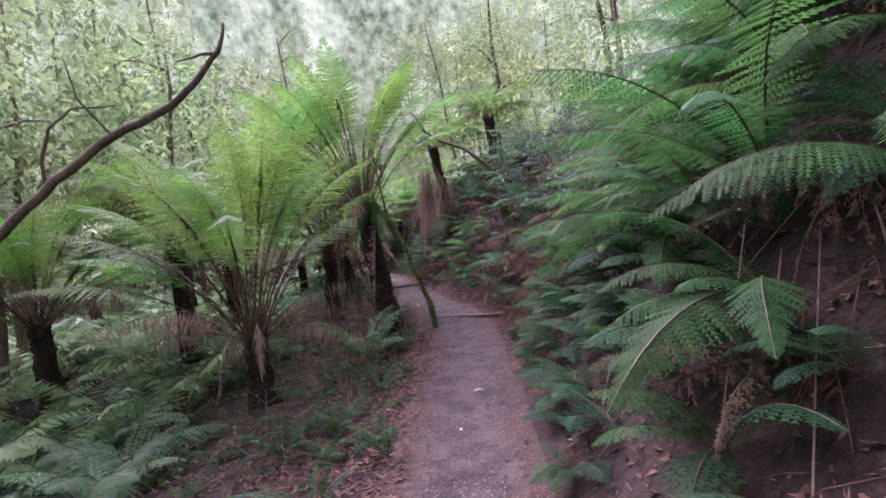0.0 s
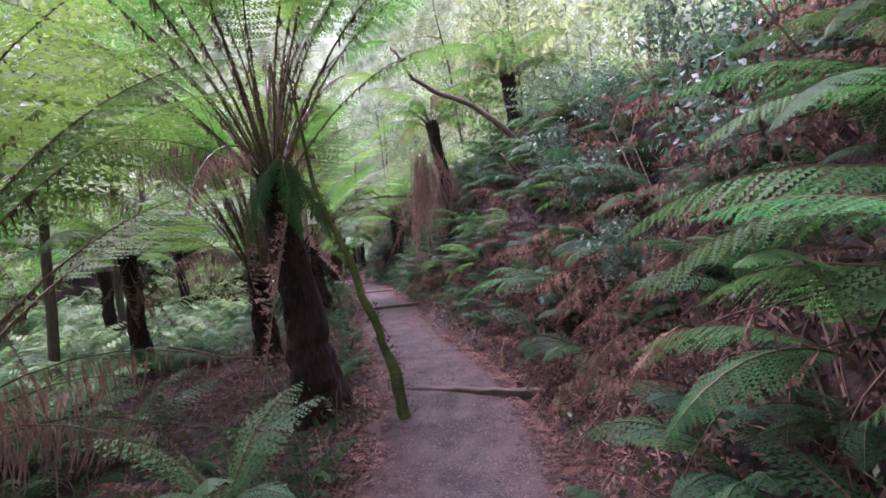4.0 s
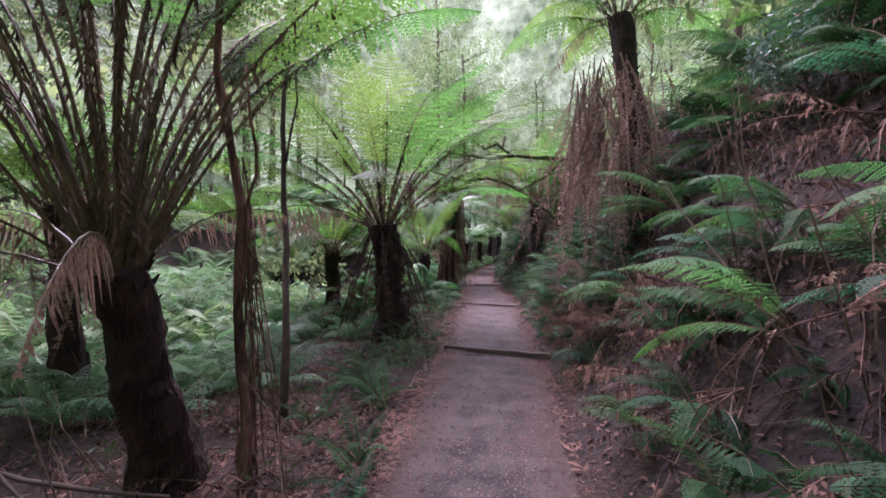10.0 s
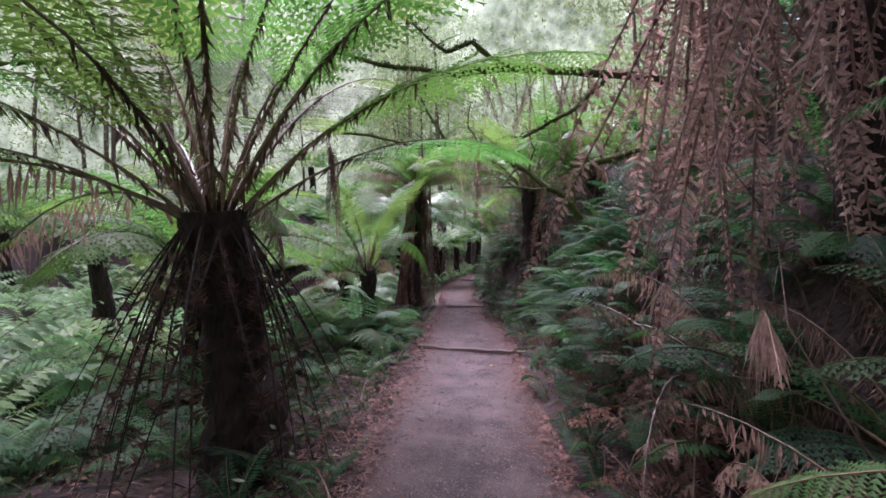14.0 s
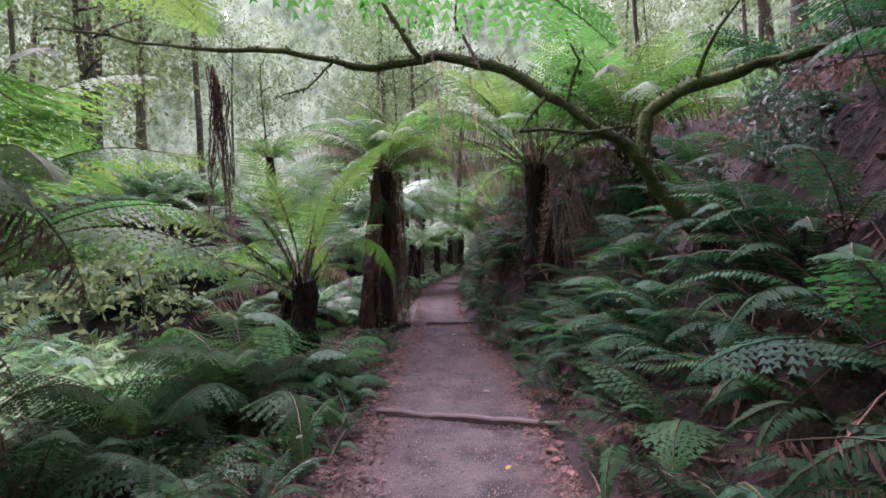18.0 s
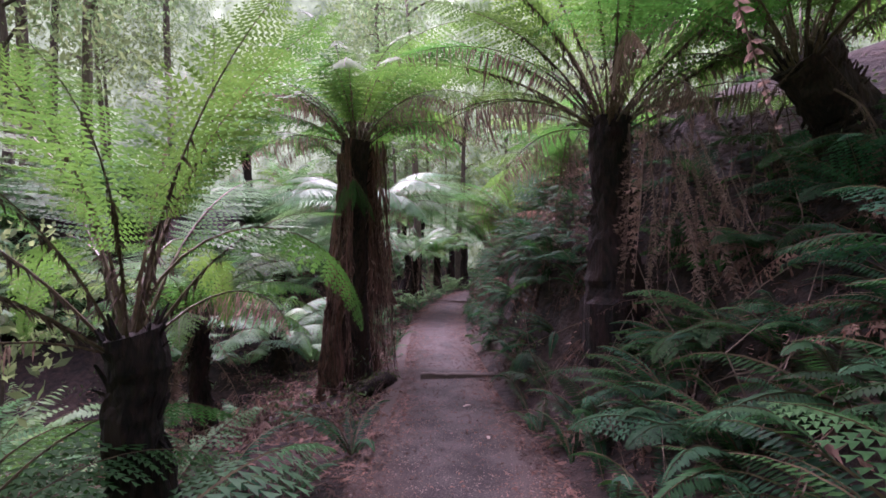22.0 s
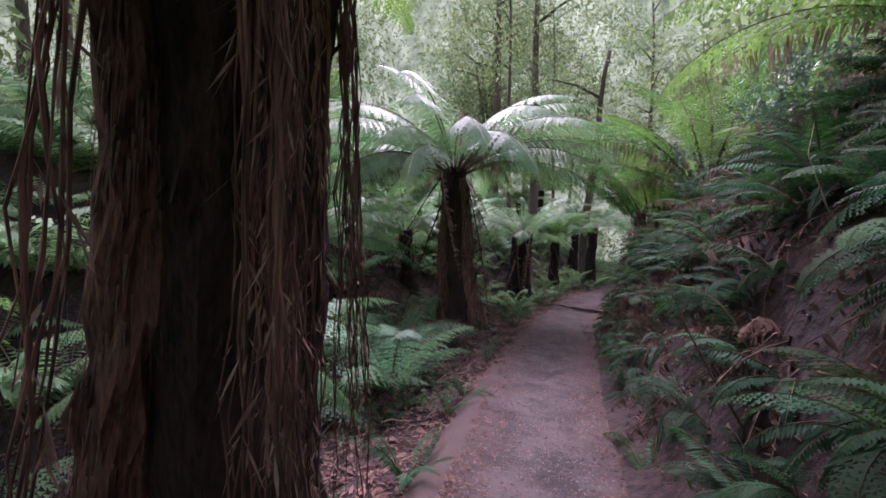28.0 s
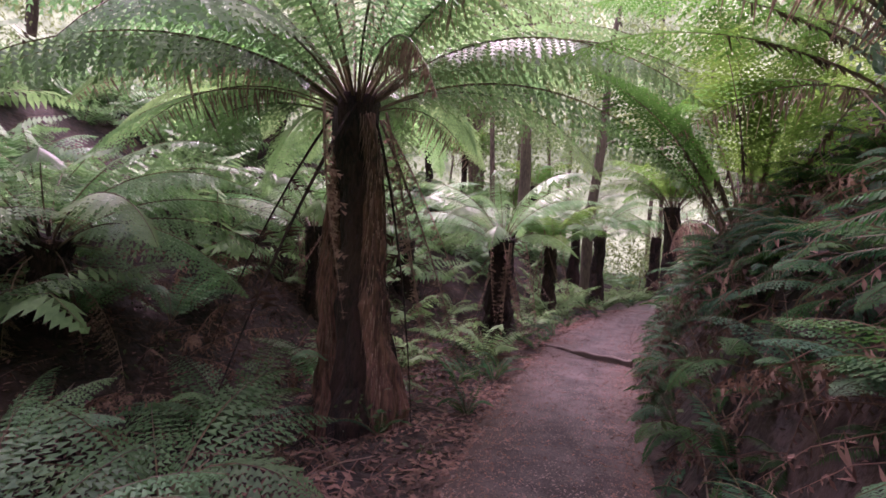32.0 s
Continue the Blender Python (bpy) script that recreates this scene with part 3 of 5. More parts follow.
tree_fern(on(-5.15, 26.65), (-4.8, 26.05, 3.0), 0.165, 26, "arch", 1.0, (-15, 22), 0, 0.9, TF, 6, 10, 0.6, "strand", ((212, 1.65), (72, 1.7), (240, 2.1)), 8, over=True, around=58)
tree_fern(on(-1.95, 25.3), (-1.98, 25.2, 2.8), 0.19, 30, "vase", 1.0, (-46, 10), 2, 1.0, TF, 7, 6, browns=12, over=True)
tree_fern(on(-0.2, 24.6), (-0.75, 24.4, 2.95), 0.22, 24, "arch", 1.0, (-15, 25), 4, 1.0, TF, 8, 6, browns=4)
for x, y, h, girth, size, n in ((-8.6, 40.6, 1.7, 0.17, 0.62, 35), (-6.9, 44.2, 2.2, 0.17, 0.7, 36), (-9.7, 38.3, 1.4, 0.16, 0.6, 37), (-5.6, 47.0, 2.0, 0.16, 0.7, 38), (-8.2, 47.5, 2.4, 0.16, 0.7, 39)):
    tree_fern(on(x, y), (x + 0.1, y - 0.15, ground(x, y) + h), girth, 16, "umbrella", size, (-20, 20), 0, 0.8, TF, n, 0)
young = tree_fern(on(-4.55, 22.6), (-4.5, 22.45, 1.2), 0.14, 18, "vase", 0.85, (-42, 16), 0, 0.8, "young tree fern with long green fronds on dark stalks", 9, browns=3)
for az, size in ((66, 1.0), (108, 0.9), (160, 0.9)):
    part("frond", FRONDS["weep"][az % 2], young, pose(0.05, -0.15, 1.18 - ground(-4.55, 22.6), 0, 4, az) @ Matrix.Diagonal((size, size, size, 1)))
tree_fern(on(-6.25, 25.2), (-6.2, 25.0, 0.9), 0.11, 22, "arch", 0.75, (-20, 22), 4, 0.8, TF, 10, 4)
tree_fern(on(-6.95, 33.1), (-7.4, 33.3, 2.8), 0.21, 52, "umbrella", 1.08, (-25, 10), 0, 1.3, "tall tree fern with a wide umbrella of green fronds", 31, 9, columns=((195, 1.8), (330, 1.8)), browns=12, tent=5, over=True)
tree_fern(on(-7.35, 37.4), (-7.2, 37.0, 1.75), 0.2, 28, "umbrella", 0.62, (-20, 22), 2, 0.7, TF, 12, 10)
tree_fern(on(-4.2, 34.4), (-4.15, 34.4, 1.6), 0.15, 24, "vase", 0.95, (-15, 14), 3, 0.8, TF, 13, browns=3)
tree_fern(on(0.45, 17.2), (0.05, 17.45, 4.6), 0.16, 18, "arch", 1.0, (-20, 20), 0, 0.9, TF, 14, browns=5)
tree_fern(on(2.0, 15.9), (1.9, 16.0, 5.1), 0.16, 16, "arch", 0.9, (-20, 20), 0, 1.0, TF, 15, browns=3)
tree_fern(on(-4.9, 40.6), (-4.9, 40.5, 2.6), 0.15, 24, "arch", 0.9, (-12, 25), 6, 0.8, TF, 17, 6)
tree_fern(on(-7.6, 41.6), (-7.5, 41.4, 1.7), 0.15, 24, "arch", 0.9, (-12, 25), 6, 0.8, TF, 18, 6)
tree_fern(on(-9.4, 31.9), (-9.3, 31.8, ground(-9.4, 31.9) + 0.7), 0.15, 22, "umbrella", 0.68, (-20, 18), 4, 0.8, TF, 19)
tree_fern(on(-9.5, 35.5), (-9.6, 35.4, ground(-9.5, 35.5) + 1.3), 0.15, 22, "umbrella", 0.68, (-20, 20), 4, 0.8, TF, 20, 8)
tree_fern(on(-7.6, 29.0), (-7.6, 28.9, ground(-7.6, 29.0) + 0.6), 0.15, 22, "umbrella", 0.6, (-20, 20), 4, 0.8, TF, 21)
tree_fern(on(-5.2, 10.0), (-5.2, 9.9, 2.3), 0.16, 28, "arch", 1.25, (-18, 20), 4, 0.9, TF, 22, 6, browns=3)
tree_fern(on(-6.4, 8.0), (-6.4, 7.9, 1.0), 0.15, 28, "vase", 1.25, (-40, 12), 4, 0.9, TF, 23, browns=4)
tree_fern(on(-6.2, 14.6), (-6.2, 14.5, 1.9), 0.16, 26, "arch", 1.2, (-18, 20), 4, 0.9, TF, 24, 6)
tree_fern(on(-5.6, 19.8), (-5.6, 19.7, 1.3), 0.15, 26, "arch", 1.15, (-18, 20), 4, 0.9, TF, 25)
tree_fern(on(-5.38, 27.25), (-5.2, 27.05, 2.8), 0.115, 9, "arch", 0.8, (-12, 20), 0, 0.8, TF, 26, 7, 0.35, "strand")
tree_fern(on(-3.3, 32.9), (-3.4, 32.8, 2.35), 0.16, 26, "vase", 0.95, (-40, 10), 2, 0.9, TF, 32, browns=8, over=True)
tree_fern(on(-1.9, 29.2), (-2.0, 29.1, 2.9), 0.16, 24, "arch", 1.0, (-15, 22), 3, 0.9, TF, 33, browns=5, over=True)


# ---------- ferns of the banks and the gully ----------
def fern(name, place, kind, count, size, az, fan, lift, label, group, seed):
    """A ground fern: fronds from one root, fanned about the bearing az."""
    rng = random.Random(seed)
    base = None
    for j in range(count):
        a = az + fan * ((j + 0.5) / count * 2 - 1) + rng.uniform(-12, 12)
        s = size * rng.uniform(0.75, 1.15)
        m = pose(0, 0, -0.02, rng.uniform(-18, 18), -rng.uniform(*lift), a) @ Matrix.Diagonal((s, s, s, 1))
        me = rng.choice(FRONDS[kind])
        if clear(me, Matrix.Translation(place) @ m, 2.25):
            base = base or thing(name, place, label, "fern", group)
            part("frond", me, base, m)
    return base


SPOTS = random.Random(5)
NAMES = {"bracken": "bracken_fern", "bank": "bank_fern", "sword": "sword_fern", "soft": "soft_fern", "brown": "dead_fern"}


def hollow(x, y):
    """The dark bare hollow under the large fern."""
    return (x + 3.8) ** 2 / 3.2 + (y - 12.4) ** 2 / 4.8 < 1 or (x + 2.2) ** 2 + (y - 24.6) ** 2 < 0.16 or (x + 5.6) ** 2 / 3.0 + (y - 24.9) ** 2 / 4.0 < 1


def scatter(kind, count, ys, offs, number, size, az, fan, lift, label, group, gap=0.3):
    """Ferns strewn over a strip beside the track, kept apart from one another."""
    put = []
    tries = 0
    while len(put) < number and tries < number * 30:
        tries += 1
        y, o = SPOTS.uniform(*ys), SPOTS.uniform(*offs)
        x = middle(y) + o + (table(HALF, y) if o > 0 else -table(HALF, y))
        if hollow(x, y) or any((x - a) ** 2 + (y - b) ** 2 < gap * gap for a, b in put):
            continue
        put.append((x, y))
        fern(NAMES[kind], on(x, y), kind, count, SPOTS.uniform(*size), az + SPOTS.uniform(-25, 25), fan, lift, label, group, 1000 + len(put) * 7 + int(ys[0] * 13))


BR = "large green bracken fern leaning out of the bank"
BF = "dark green fern hanging from the soil bank"
SW = "narrow-leaved green sword fern at the edge of the track"
SF = "pale green soft fern in the gully"
DB = "dry brown dead fern lying on the bank"
scatter("bracken", 5, (1.7, 7.0), (0.95, 2.9), 34, (0.75, 1.15), 190, 65, (-25, 20), BR, "bracken on the bank", 0.4)
scatter("bank", 5, (1.2, 7.4), (0.05, 2.6), 66, (0.6, 1.0), 185, 80, (-25, 20), BF, "ferns on the bank", 0.3)
scatter("bank", 5, (8.6, 16.5), (0.35, 2.6), 56, (0.7, 1.1), 185, 75, (-25, 15), BF, "ferns on the bank", 0.36)
scatter("bracken", 5, (10, 16.5), (0.8, 2.6), 18, (0.6, 0.85), 190, 65, (-30, 10), BR, "bracken on the bank", 0.5)
scatter("sword", 6, (17, 24.5), (0.08, 1.3), 74, (0.9, 1.5), 185, 85, (-35, 15), SW, "sword ferns", 0.26)
scatter("bank", 5, (16.5, 25), (0.4, 2.6), 46, (0.7, 1.2), 185, 75, (-25, 15), BF, "ferns on the bank", 0.36)
scatter("sword", 6, (24, 37), (0.1, 1.1), 42, (0.7, 1.2), 185, 85, (-35, 15), SW, "sword ferns", 0.35)
scatter("bank", 5, (25, 40), (0.15, 2.2), 62, (0.45, 0.85), 185, 75, (-25, 15), BF, "ferns on the bank", 0.4)
scatter("bank", 5, (25.5, 36), (0.12, 1.9), 60, (0.4, 0.75), 185, 80, (-60, 5), BF, "ferns on the bank", 0.3)
scatter("soft", 8, (1, 9), (-6, -2.4), 16, (0.5, 0.9), 0, 180, (-15, 20), SF, "soft ferns in the gully", 0.6)
scatter("sword", 6, (0, 9), (-1.3, -0.1), 26, (0.7, 1.1), 0, 180, (-10, 15), SW, "sword ferns", 0.3)
scatter("soft", 8, (9.5, 20), (-6, -1.6), 26, (0.6, 1.05), 0, 180, (-15, 20), SF, "soft ferns in the gully", 0.7)
scatter("sword", 6, (9.5, 24.5), (-1.1, -0.1), 40, (0.7, 1.2), 0, 180, (-10, 15), SW, "sword ferns", 0.3)
scatter("soft", 8, (19, 25.5), (-4.5, -1.0), 9, (0.6, 1.0), 0, 180, (-15, 20), SF, "soft ferns in the gully", 0.6)
scatter("soft", 8, (26.5, 34), (-5.5, -1.6), 15, (0.6, 1.0), 20, 180, (-15, 20), SF, "soft ferns in the gully", 0.7)
scatter("sword", 6, (26, 44), (-1.0, -0.05), 42, (0.6, 1.0), 0, 180, (-10, 15), SW, "sword ferns", 0.3)
scatter("brown", 5, (6.6, 11), (0.3, 3.0), 56, (0.9, 1.4), 190, 80, (-45, 0), DB, "dead ferns", 0.3)
scatter("brown", 4, (-2, 16.5), (0.1, 2.6), 46, (0.7, 1.1), 190, 80, (-30, 5), DB, "dead ferns", 0.4)
scatter("brown", 4, (16.5, 40), (0.3, 2.8), 60, (0.7, 1.1), 190, 80, (-30, 5), DB, "dead ferns", 0.4)
scatter("brown", 4, (0, 40), (-2.6, -0.2), 40, (0.7, 1.1), 0, 180, (-30, 5), DB, "dead ferns", 0.5)


def spread_over(name, pairs, label, category):
    """Many far plants as one mesh of kind stuff: pairs of mesh and pose."""
    vs, loops, totals, slots, n = [], [], [], [], 0
    for me, m in pairs:
        v = np.empty(len(me.vertices) * 3)
        me.vertices.foreach_get("co", v)
        v = v.reshape(-1, 3) @ np.array(m.to_3x3()).T + np.array(m.translation)
        lo, to, sl = np.empty(len(me.loops), int), np.empty(len(me.polygons), int), np.empty(len(me.polygons), int)
        me.loops.foreach_get("vertex_index", lo)
        me.polygons.foreach_get("loop_total", to)
        me.polygons.foreach_get("material_index", sl)
        vs.append(v), loops.append(lo + n), totals.append(to), slots.append(sl)
        n += len(v)
    vs, loops, totals, slots = np.concatenate(vs), np.concatenate(loops), np.concatenate(totals), np.concatenate(slots)
    out = bpy.data.meshes.new(name)
    out.vertices.add(len(vs)), out.loops.add(len(loops)), out.polygons.add(len(totals))
    out.vertices.foreach_set("co", vs.ravel())
    out.loops.foreach_set("vertex_index", loops)
    out.polygons.foreach_set("loop_start", np.concatenate([[0], np.cumsum(totals)[:-1]]))
    for m in pairs[0][0].materials:
        out.materials.append(m)
    out.polygons.foreach_set("material_index", slots)
    out.update(calc_edges=True)
    out.validate()
    return tagged(new(name, out), label, category, kind="stuff")


rng = random.Random(77)


def carpet(number, ys, offs, size, kind, fronds, label, face=None, lift=(-22, 20)):
    pairs = []
    for n in range(number):
        y, o = rng.uniform(*ys), rng.uniform(*offs)
        at, s0 = on(middle(y) + o, y, -0.05), rng.uniform(*size)
        if kind != "husk" and hollow(at[0], y):
            continue
        for j in range(fronds):
            s = s0 * rng.uniform(0.8, 1.15)
            me, m = rng.choice(FRONDS[kind]), (Matrix.Translation(at) @ pose(0, 0, 0, rng.uniform(-18, 18), -rng.uniform(*lift), j * 137.5 + n * 40 if face is None else face + rng.uniform(-85, 85)) @ Matrix.Diagonal((s, s, s, 1)))
            if abs(o) > 3 or clear(me, m, 2.25):
                pairs.append((me, m))
    spread_over("forest_floor_ferns", pairs, label, "ferns")


for ys in ((0, 12), (12, 26), (26, 42), (42, 60)):
    carpet(30 if ys[0] > 40 else 85, ys, (-30, -6.5), (0.7, 1.3), "tiny", 9, "pale green ferns covering the far floor of the gully")
    carpet(20 if ys[0] < 1 else 30, ys, (-7.5, -4.2), (0.6, 1.1), "tiny", 8, "green ferns on the floor of the gully")
    carpet(22, ys, (3.4, 10), (0.6, 1.1), "tiny", 8, "green ferns covering the upper bank")
for ys in ((0.5, 12), (12, 26), (26, 42)):
    carpet(180, ys, (0.72, 4.0), (0.6, 1.15), "husk", 5, "dry brown fern litter lying over the bank", 185, (-70, -15))
    carpet(120, ys, (-4.5, -0.75), (0.5, 1.1), "husk", 5, "dry brown fern litter lying on the gully floor")
for ys in ((0.5, 10), (10, 24), (24, 42)):
    carpet(90, (max(ys[0], 4.5), ys[1]), (1.5, 4.5), (0.45, 0.85), "mat", 5, "dark green low ferns covering the soil bank", 185, (-35, 15))
carpet(115, (24.5, 39), (0.72, 1.9), (0.5, 0.95), "sword", 6, "narrow dark ferns hanging on the steep bank", 185, (-60, 0))
carpet(170, (24, 39), (0.8, 3.2), (0.35, 0.8), "mat", 6, "dark green low ferns covering the steep bank", 185, (-55, 5))
carpet(260, (23, 39), (0.6, 2.6), (0.6, 1.2), "husk", 5, "dry brown fern litter hanging on the steep bank", 185, (-85, -35))
carpet(220, (26, 38), (0.7, 3.2), (0.6, 1.0), "husk", 5, "dry brown fern litter hanging on the steep bank", 185, (-80, -10))
carpet(260, (6, 16), (1.0, 3.4), (0.7, 1.2), "husk", 5, "dry brown fern litter hanging on the bank", 185, (-75, -5))
carpet(110, (10.2, 14.8), (-4.6, -0.9), (0.6, 1.3), "husk", 6, "dry brown fern litter covering the gully floor")
carpet(120, (22.5, 28), (-4.5, -0.8), (0.7, 1.3), "husk", 5, "dry brown fern litter covering the gully floor")
carpet(170, (29, 40), (-6.5, -0.8), (0.6, 1.2), "husk", 6, "dry brown fern litter covering the gully slope")
carpet(110, (-1, 13), (-4, -0.75), (0.3, 0.75), "mat", 6, "small dark green ferns beside the track")
carpet(70, (13, 26), (-4, -0.8), (0.3, 0.75), "mat", 6, "small dark green ferns beside the track")
carpet(55, (6.5, 14), (1.2, 3.4), (0.4, 0.9), "mat", 6, "dark green low ferns covering the soil bank", 185, (-45, 10))
carpet(70, (10, 25), (-9, -3.6), (0.6, 1.05), "pale", 8, "pale green ferns on the floor of the gully")
carpet(60, (35, 47), (-5.5, -1.1), (0.4, 0.8), "pale", 7, "green ferns on the slope beside the track")
carpet(60, (27, 41), (-15, -7.5), (0.8, 1.3), "pale", 8, "pale green ferns covering the far slope of the gully")
carpet(80, (27, 42), (-10.5, -4.8), (0.6, 1.05), "pale", 9, "pale green ferns covering the gully slope")
for n in range(26):
    y = rng.uniform(-2, 52)
    o = -rng.uniform(5.5, 15) if n % 4 else rng.uniform(4.5, 9)
    x = middle(y) + o
    h = rng.uniform(0.8, 2.6)
    f = on(x, y)
    tree_fern(f, (f[0] + rng.uniform(-0.3, 0.3), f[1] + rng.uniform(-0.3, 0.3), f[2] + h), rng.uniform(0.11, 0.17), 14, "far", rng.uniform(0.85, 1.15), (-12, 22), 0, 1.0, "distant tree fern with pale green crown among the trees", 400 + n)


# ---------- trees behind ----------
def leaves(name, radius, clusters, per, leaf, seed, material, squash=0.75):
    """A crown of many small leaves in clumps with gaps between them."""
    r = np.random.RandomState(seed)
    c = r.normal(size=(clusters, 3))
    c /= np.linalg.norm(c, axis=1)[:, None]
    c *= (radius * r.uniform(0.25, 1.0, clusters) ** 0.6)[:, None]
    c[:, 2] *= squash
    p = np.repeat(c, per, 0) + r.normal(size=(clusters * per, 3)) * radius * 0.11
    a = r.normal(size=p.shape)
    a[:, 2] -= 0.6
    a /= np.linalg.norm(a, axis=1)[:, None]
    b = np.cross(a, r.normal(size=p.shape))
    b /= np.linalg.norm(b, axis=1)[:, None]
    ln = (leaf * r.uniform(0.6, 1.3, len(p)))[:, None]
    v = np.stack([p, p + a * ln * 0.5 + b * ln * 0.2, p + a * ln, p + a * ln * 0.5 - b * ln * 0.2], 1).reshape(-1, 3)
    me = bpy.data.meshes.new(name)
    me.from_pydata(v.tolist(), [], np.arange(len(v)).reshape(-1, 4).tolist())
    me.materials.append(material)
    return me


CROWN = [leaves("crown", 2.4, 64, 9, 0.24, s, M_LEAF) for s in range(3)]
BUSH = [leaves("bush", 1.1, 55, 10, 0.14, 20 + s, M_LEAF, 0.9) for s in range(2)]

DARKBUSH = leaves("dark_bush", 1.1, 70, 16, 0.14, 40, M_DARKLEAF, 0.9)


def tree(place, height, girth, crowns, lean, seed):
    rng = random.Random(seed)
    base = thing("tree", place, "tall straight forest tree with grey-brown bark and thin leafy crown", "tree", "forest trees")
    pts = [Vector((lean[0] * (k / 9) ** 1.5, lean[1] * (k / 9) ** 1.5, height * k / 9 - 0.3)) + Vector((0.06 * math.sin(k * 1.3 + seed), 0.06 * math.cos(k * 1.7 + seed), 0)) for k in range(10)]
    pieces = [(*tube(pts, [girth * (1.25 if k == 0 else 1 - 0.07 * k) for k in range(10)], 10, 0.15, seed), 0)]
    spots = []
    for j in range(crowns):
        f = 0.45 + 0.55 * (j + 0.6) / crowns
        at = pts[min(int(f * 9), 8)].lerp(pts[min(int(f * 9) + 1, 9)], (f * 9) % 1)
        a = rng.uniform(0, math.tau)
        end = at + Vector((math.cos(a), math.sin(a), 0.35)) * rng.uniform(1.0, 2.4)
        pieces.append((*tube([at, at.lerp(end, 0.5) + Vector((0, 0, 0.12)), end], [girth * 0.35, girth * 0.24, girth * 0.1], 6), 0))
        spots.append(end)
    part("trunk", mesh("trunk", pieces, [M_BARK], True), base)
    for e in spots:
        s = rng.uniform(0.7, 1.15)
        part("crown", rng.choice(CROWN), base, Matrix.Translation(e) @ pose(0, 0, 0, 0, 0, rng.uniform(0, 360)) @ Matrix.Diagonal((s, s, s, 1)))
    return base


rng = random.Random(9)
for n in range(40):
    y = rng.uniform(-6, 60)
    o = -rng.uniform(5.5, 24) if n % 5 < 3 else rng.uniform(6, 15)
    if o < 0 and y > 20:
        o -= 4
    if n >= 34:
        y, o = rng.uniform(44, 62), rng.uniform(-7, 9)
    tree(on(middle(y) + o, y), rng.uniform(7, 15), rng.uniform(0.08, 0.22), 4, (rng.uniform(-1.2, 0.6), rng.uniform(-0.6, 0.6)), n)
for n, (x, y, h) in enumerate(((-7.6, 8.5, 7.5), (-6.9, 13.2, 8), (-9.2, 11, 7), (-8.2, 17, 8), (-8.8, 5.5, 7))):
    tree(on(x, y), h, 0.1, 4, (0.3, 0.2), 60 + n)
for n in range(80):
    y = rng.uniform(-6, 62)
    o = -rng.uniform(6, 24) if n % 2 else rng.uniform(2.8, 13)
    if n > 68:
        y, o = rng.uniform(46, 62), rng.uniform(-6, 8)
    base = thing("shrub", on(middle(y) + o, y), "leafy green forest shrub with fine leaves", "shrub", "forest shrubs")
    h = rng.uniform(0.8, 2.4)
    part("stem", mesh("stem", [(*tube([(0, 0, -0.2), (0.1, 0.05, h * 0.5), (0.05, -0.1, h)], [0.03, 0.025, 0.012], 6), 0)], [M_BARK]), base)
    s = rng.uniform(0.9, 1.7)
    part("foliage", rng.choice(BUSH), base, Matrix.Translation((0, 0, h)) @ Matrix.Diagonal((s, s, s, 1)))

# ---------- undergrowth and the forest behind ----------
def cloud(name, centres, radius, per, leaf, seed, material, label, category, flat=1.0):
    """Leaves in clumps round many centres, as one mesh of kind stuff."""
    r = np.random.RandomState(seed)
    p = np.repeat(np.array(centres, float), per, 0) + r.normal(size=(len(centres) * per, 3)) * np.array((radius, radius, radius * flat))
    a = r.normal(size=p.shape)
    a[:, 2] -= 0.4
    a /= np.linalg.norm(a, axis=1)[:, None]
    b = np.cross(a, r.normal(size=p.shape))
    b /= np.linalg.norm(b, axis=1)[:, None]
    ln = (leaf * r.uniform(0.55, 1.35, len(p)))[:, None]
    v = np.stack([p, p + a * ln * 0.5 + b * ln * 0.22, p + a * ln, p + a * ln * 0.5 - b * ln * 0.22], 1).reshape(-1, 3)
    me = bpy.data.meshes.new(name)
    me.from_pydata(v.tolist(), [], np.arange(len(v)).reshape(-1, 4).tolist())
    me.materials.append(material)
    tagged(new(name, me), label, category, kind="stuff")


def over(number, ys, offs, height, seed):
    r = random.Random(seed)
    out = []
    while len(out) < number:
        y, o = r.uniform(*ys), r.uniform(*offs)
        x = middle(y) + o
        if noise.noise((x * 0.7, y * 0.7, seed)) > -0.12:
            out.append((x, y, ground(x, y) + r.uniform(*height)))
    return out


for k, ys in enumerate(((-3, 12), (12, 26), (26, 44))):
    cloud("undergrowth", over(420, ys, (0.75, 5.5), (0.02, 0.3), k), 0.09, 12, 0.06, k, M_HERB, "small green leaves of the undergrowth on the bank", "undergrowth", 0.7)
    cloud("undergrowth", over(420, ys, (-6.5, -0.8), (0.02, 0.3), 10 + k), 0.1, 12, 0.06, 10 + k, M_HERB, "small green leaves of the undergrowth in the gully", "undergrowth", 0.7)
for k, (ys, offs, low, high, number) in enumerate((((-12, 20), (-30, -12), 0.5, 15, 900), ((20, 62), (-30, -13), 0.5, 9, 700), ((-12, 20), (8, 22), 0.3, 13, 700), ((20, 62), (8, 22), 0.3, 13, 700), ((50, 66), (-14, 12), 0.3, 14, 900), ((-6, 12), (-9, 8), 7.5, 13, 130))):
    cloud("forest_canopy", over(number, ys, offs, (low, high), 30 + k), 0.7, 32, 0.14, 30 + k, M_LEAF, "pale green foliage of the forest behind", "foliage")
cloud("forest_canopy", over(620, (52, 80), (-34, 16), (8, 27), 61), 1.2, 26, 0.3, 61, M_LEAF, "pale green foliage of tall trees behind", "foliage")
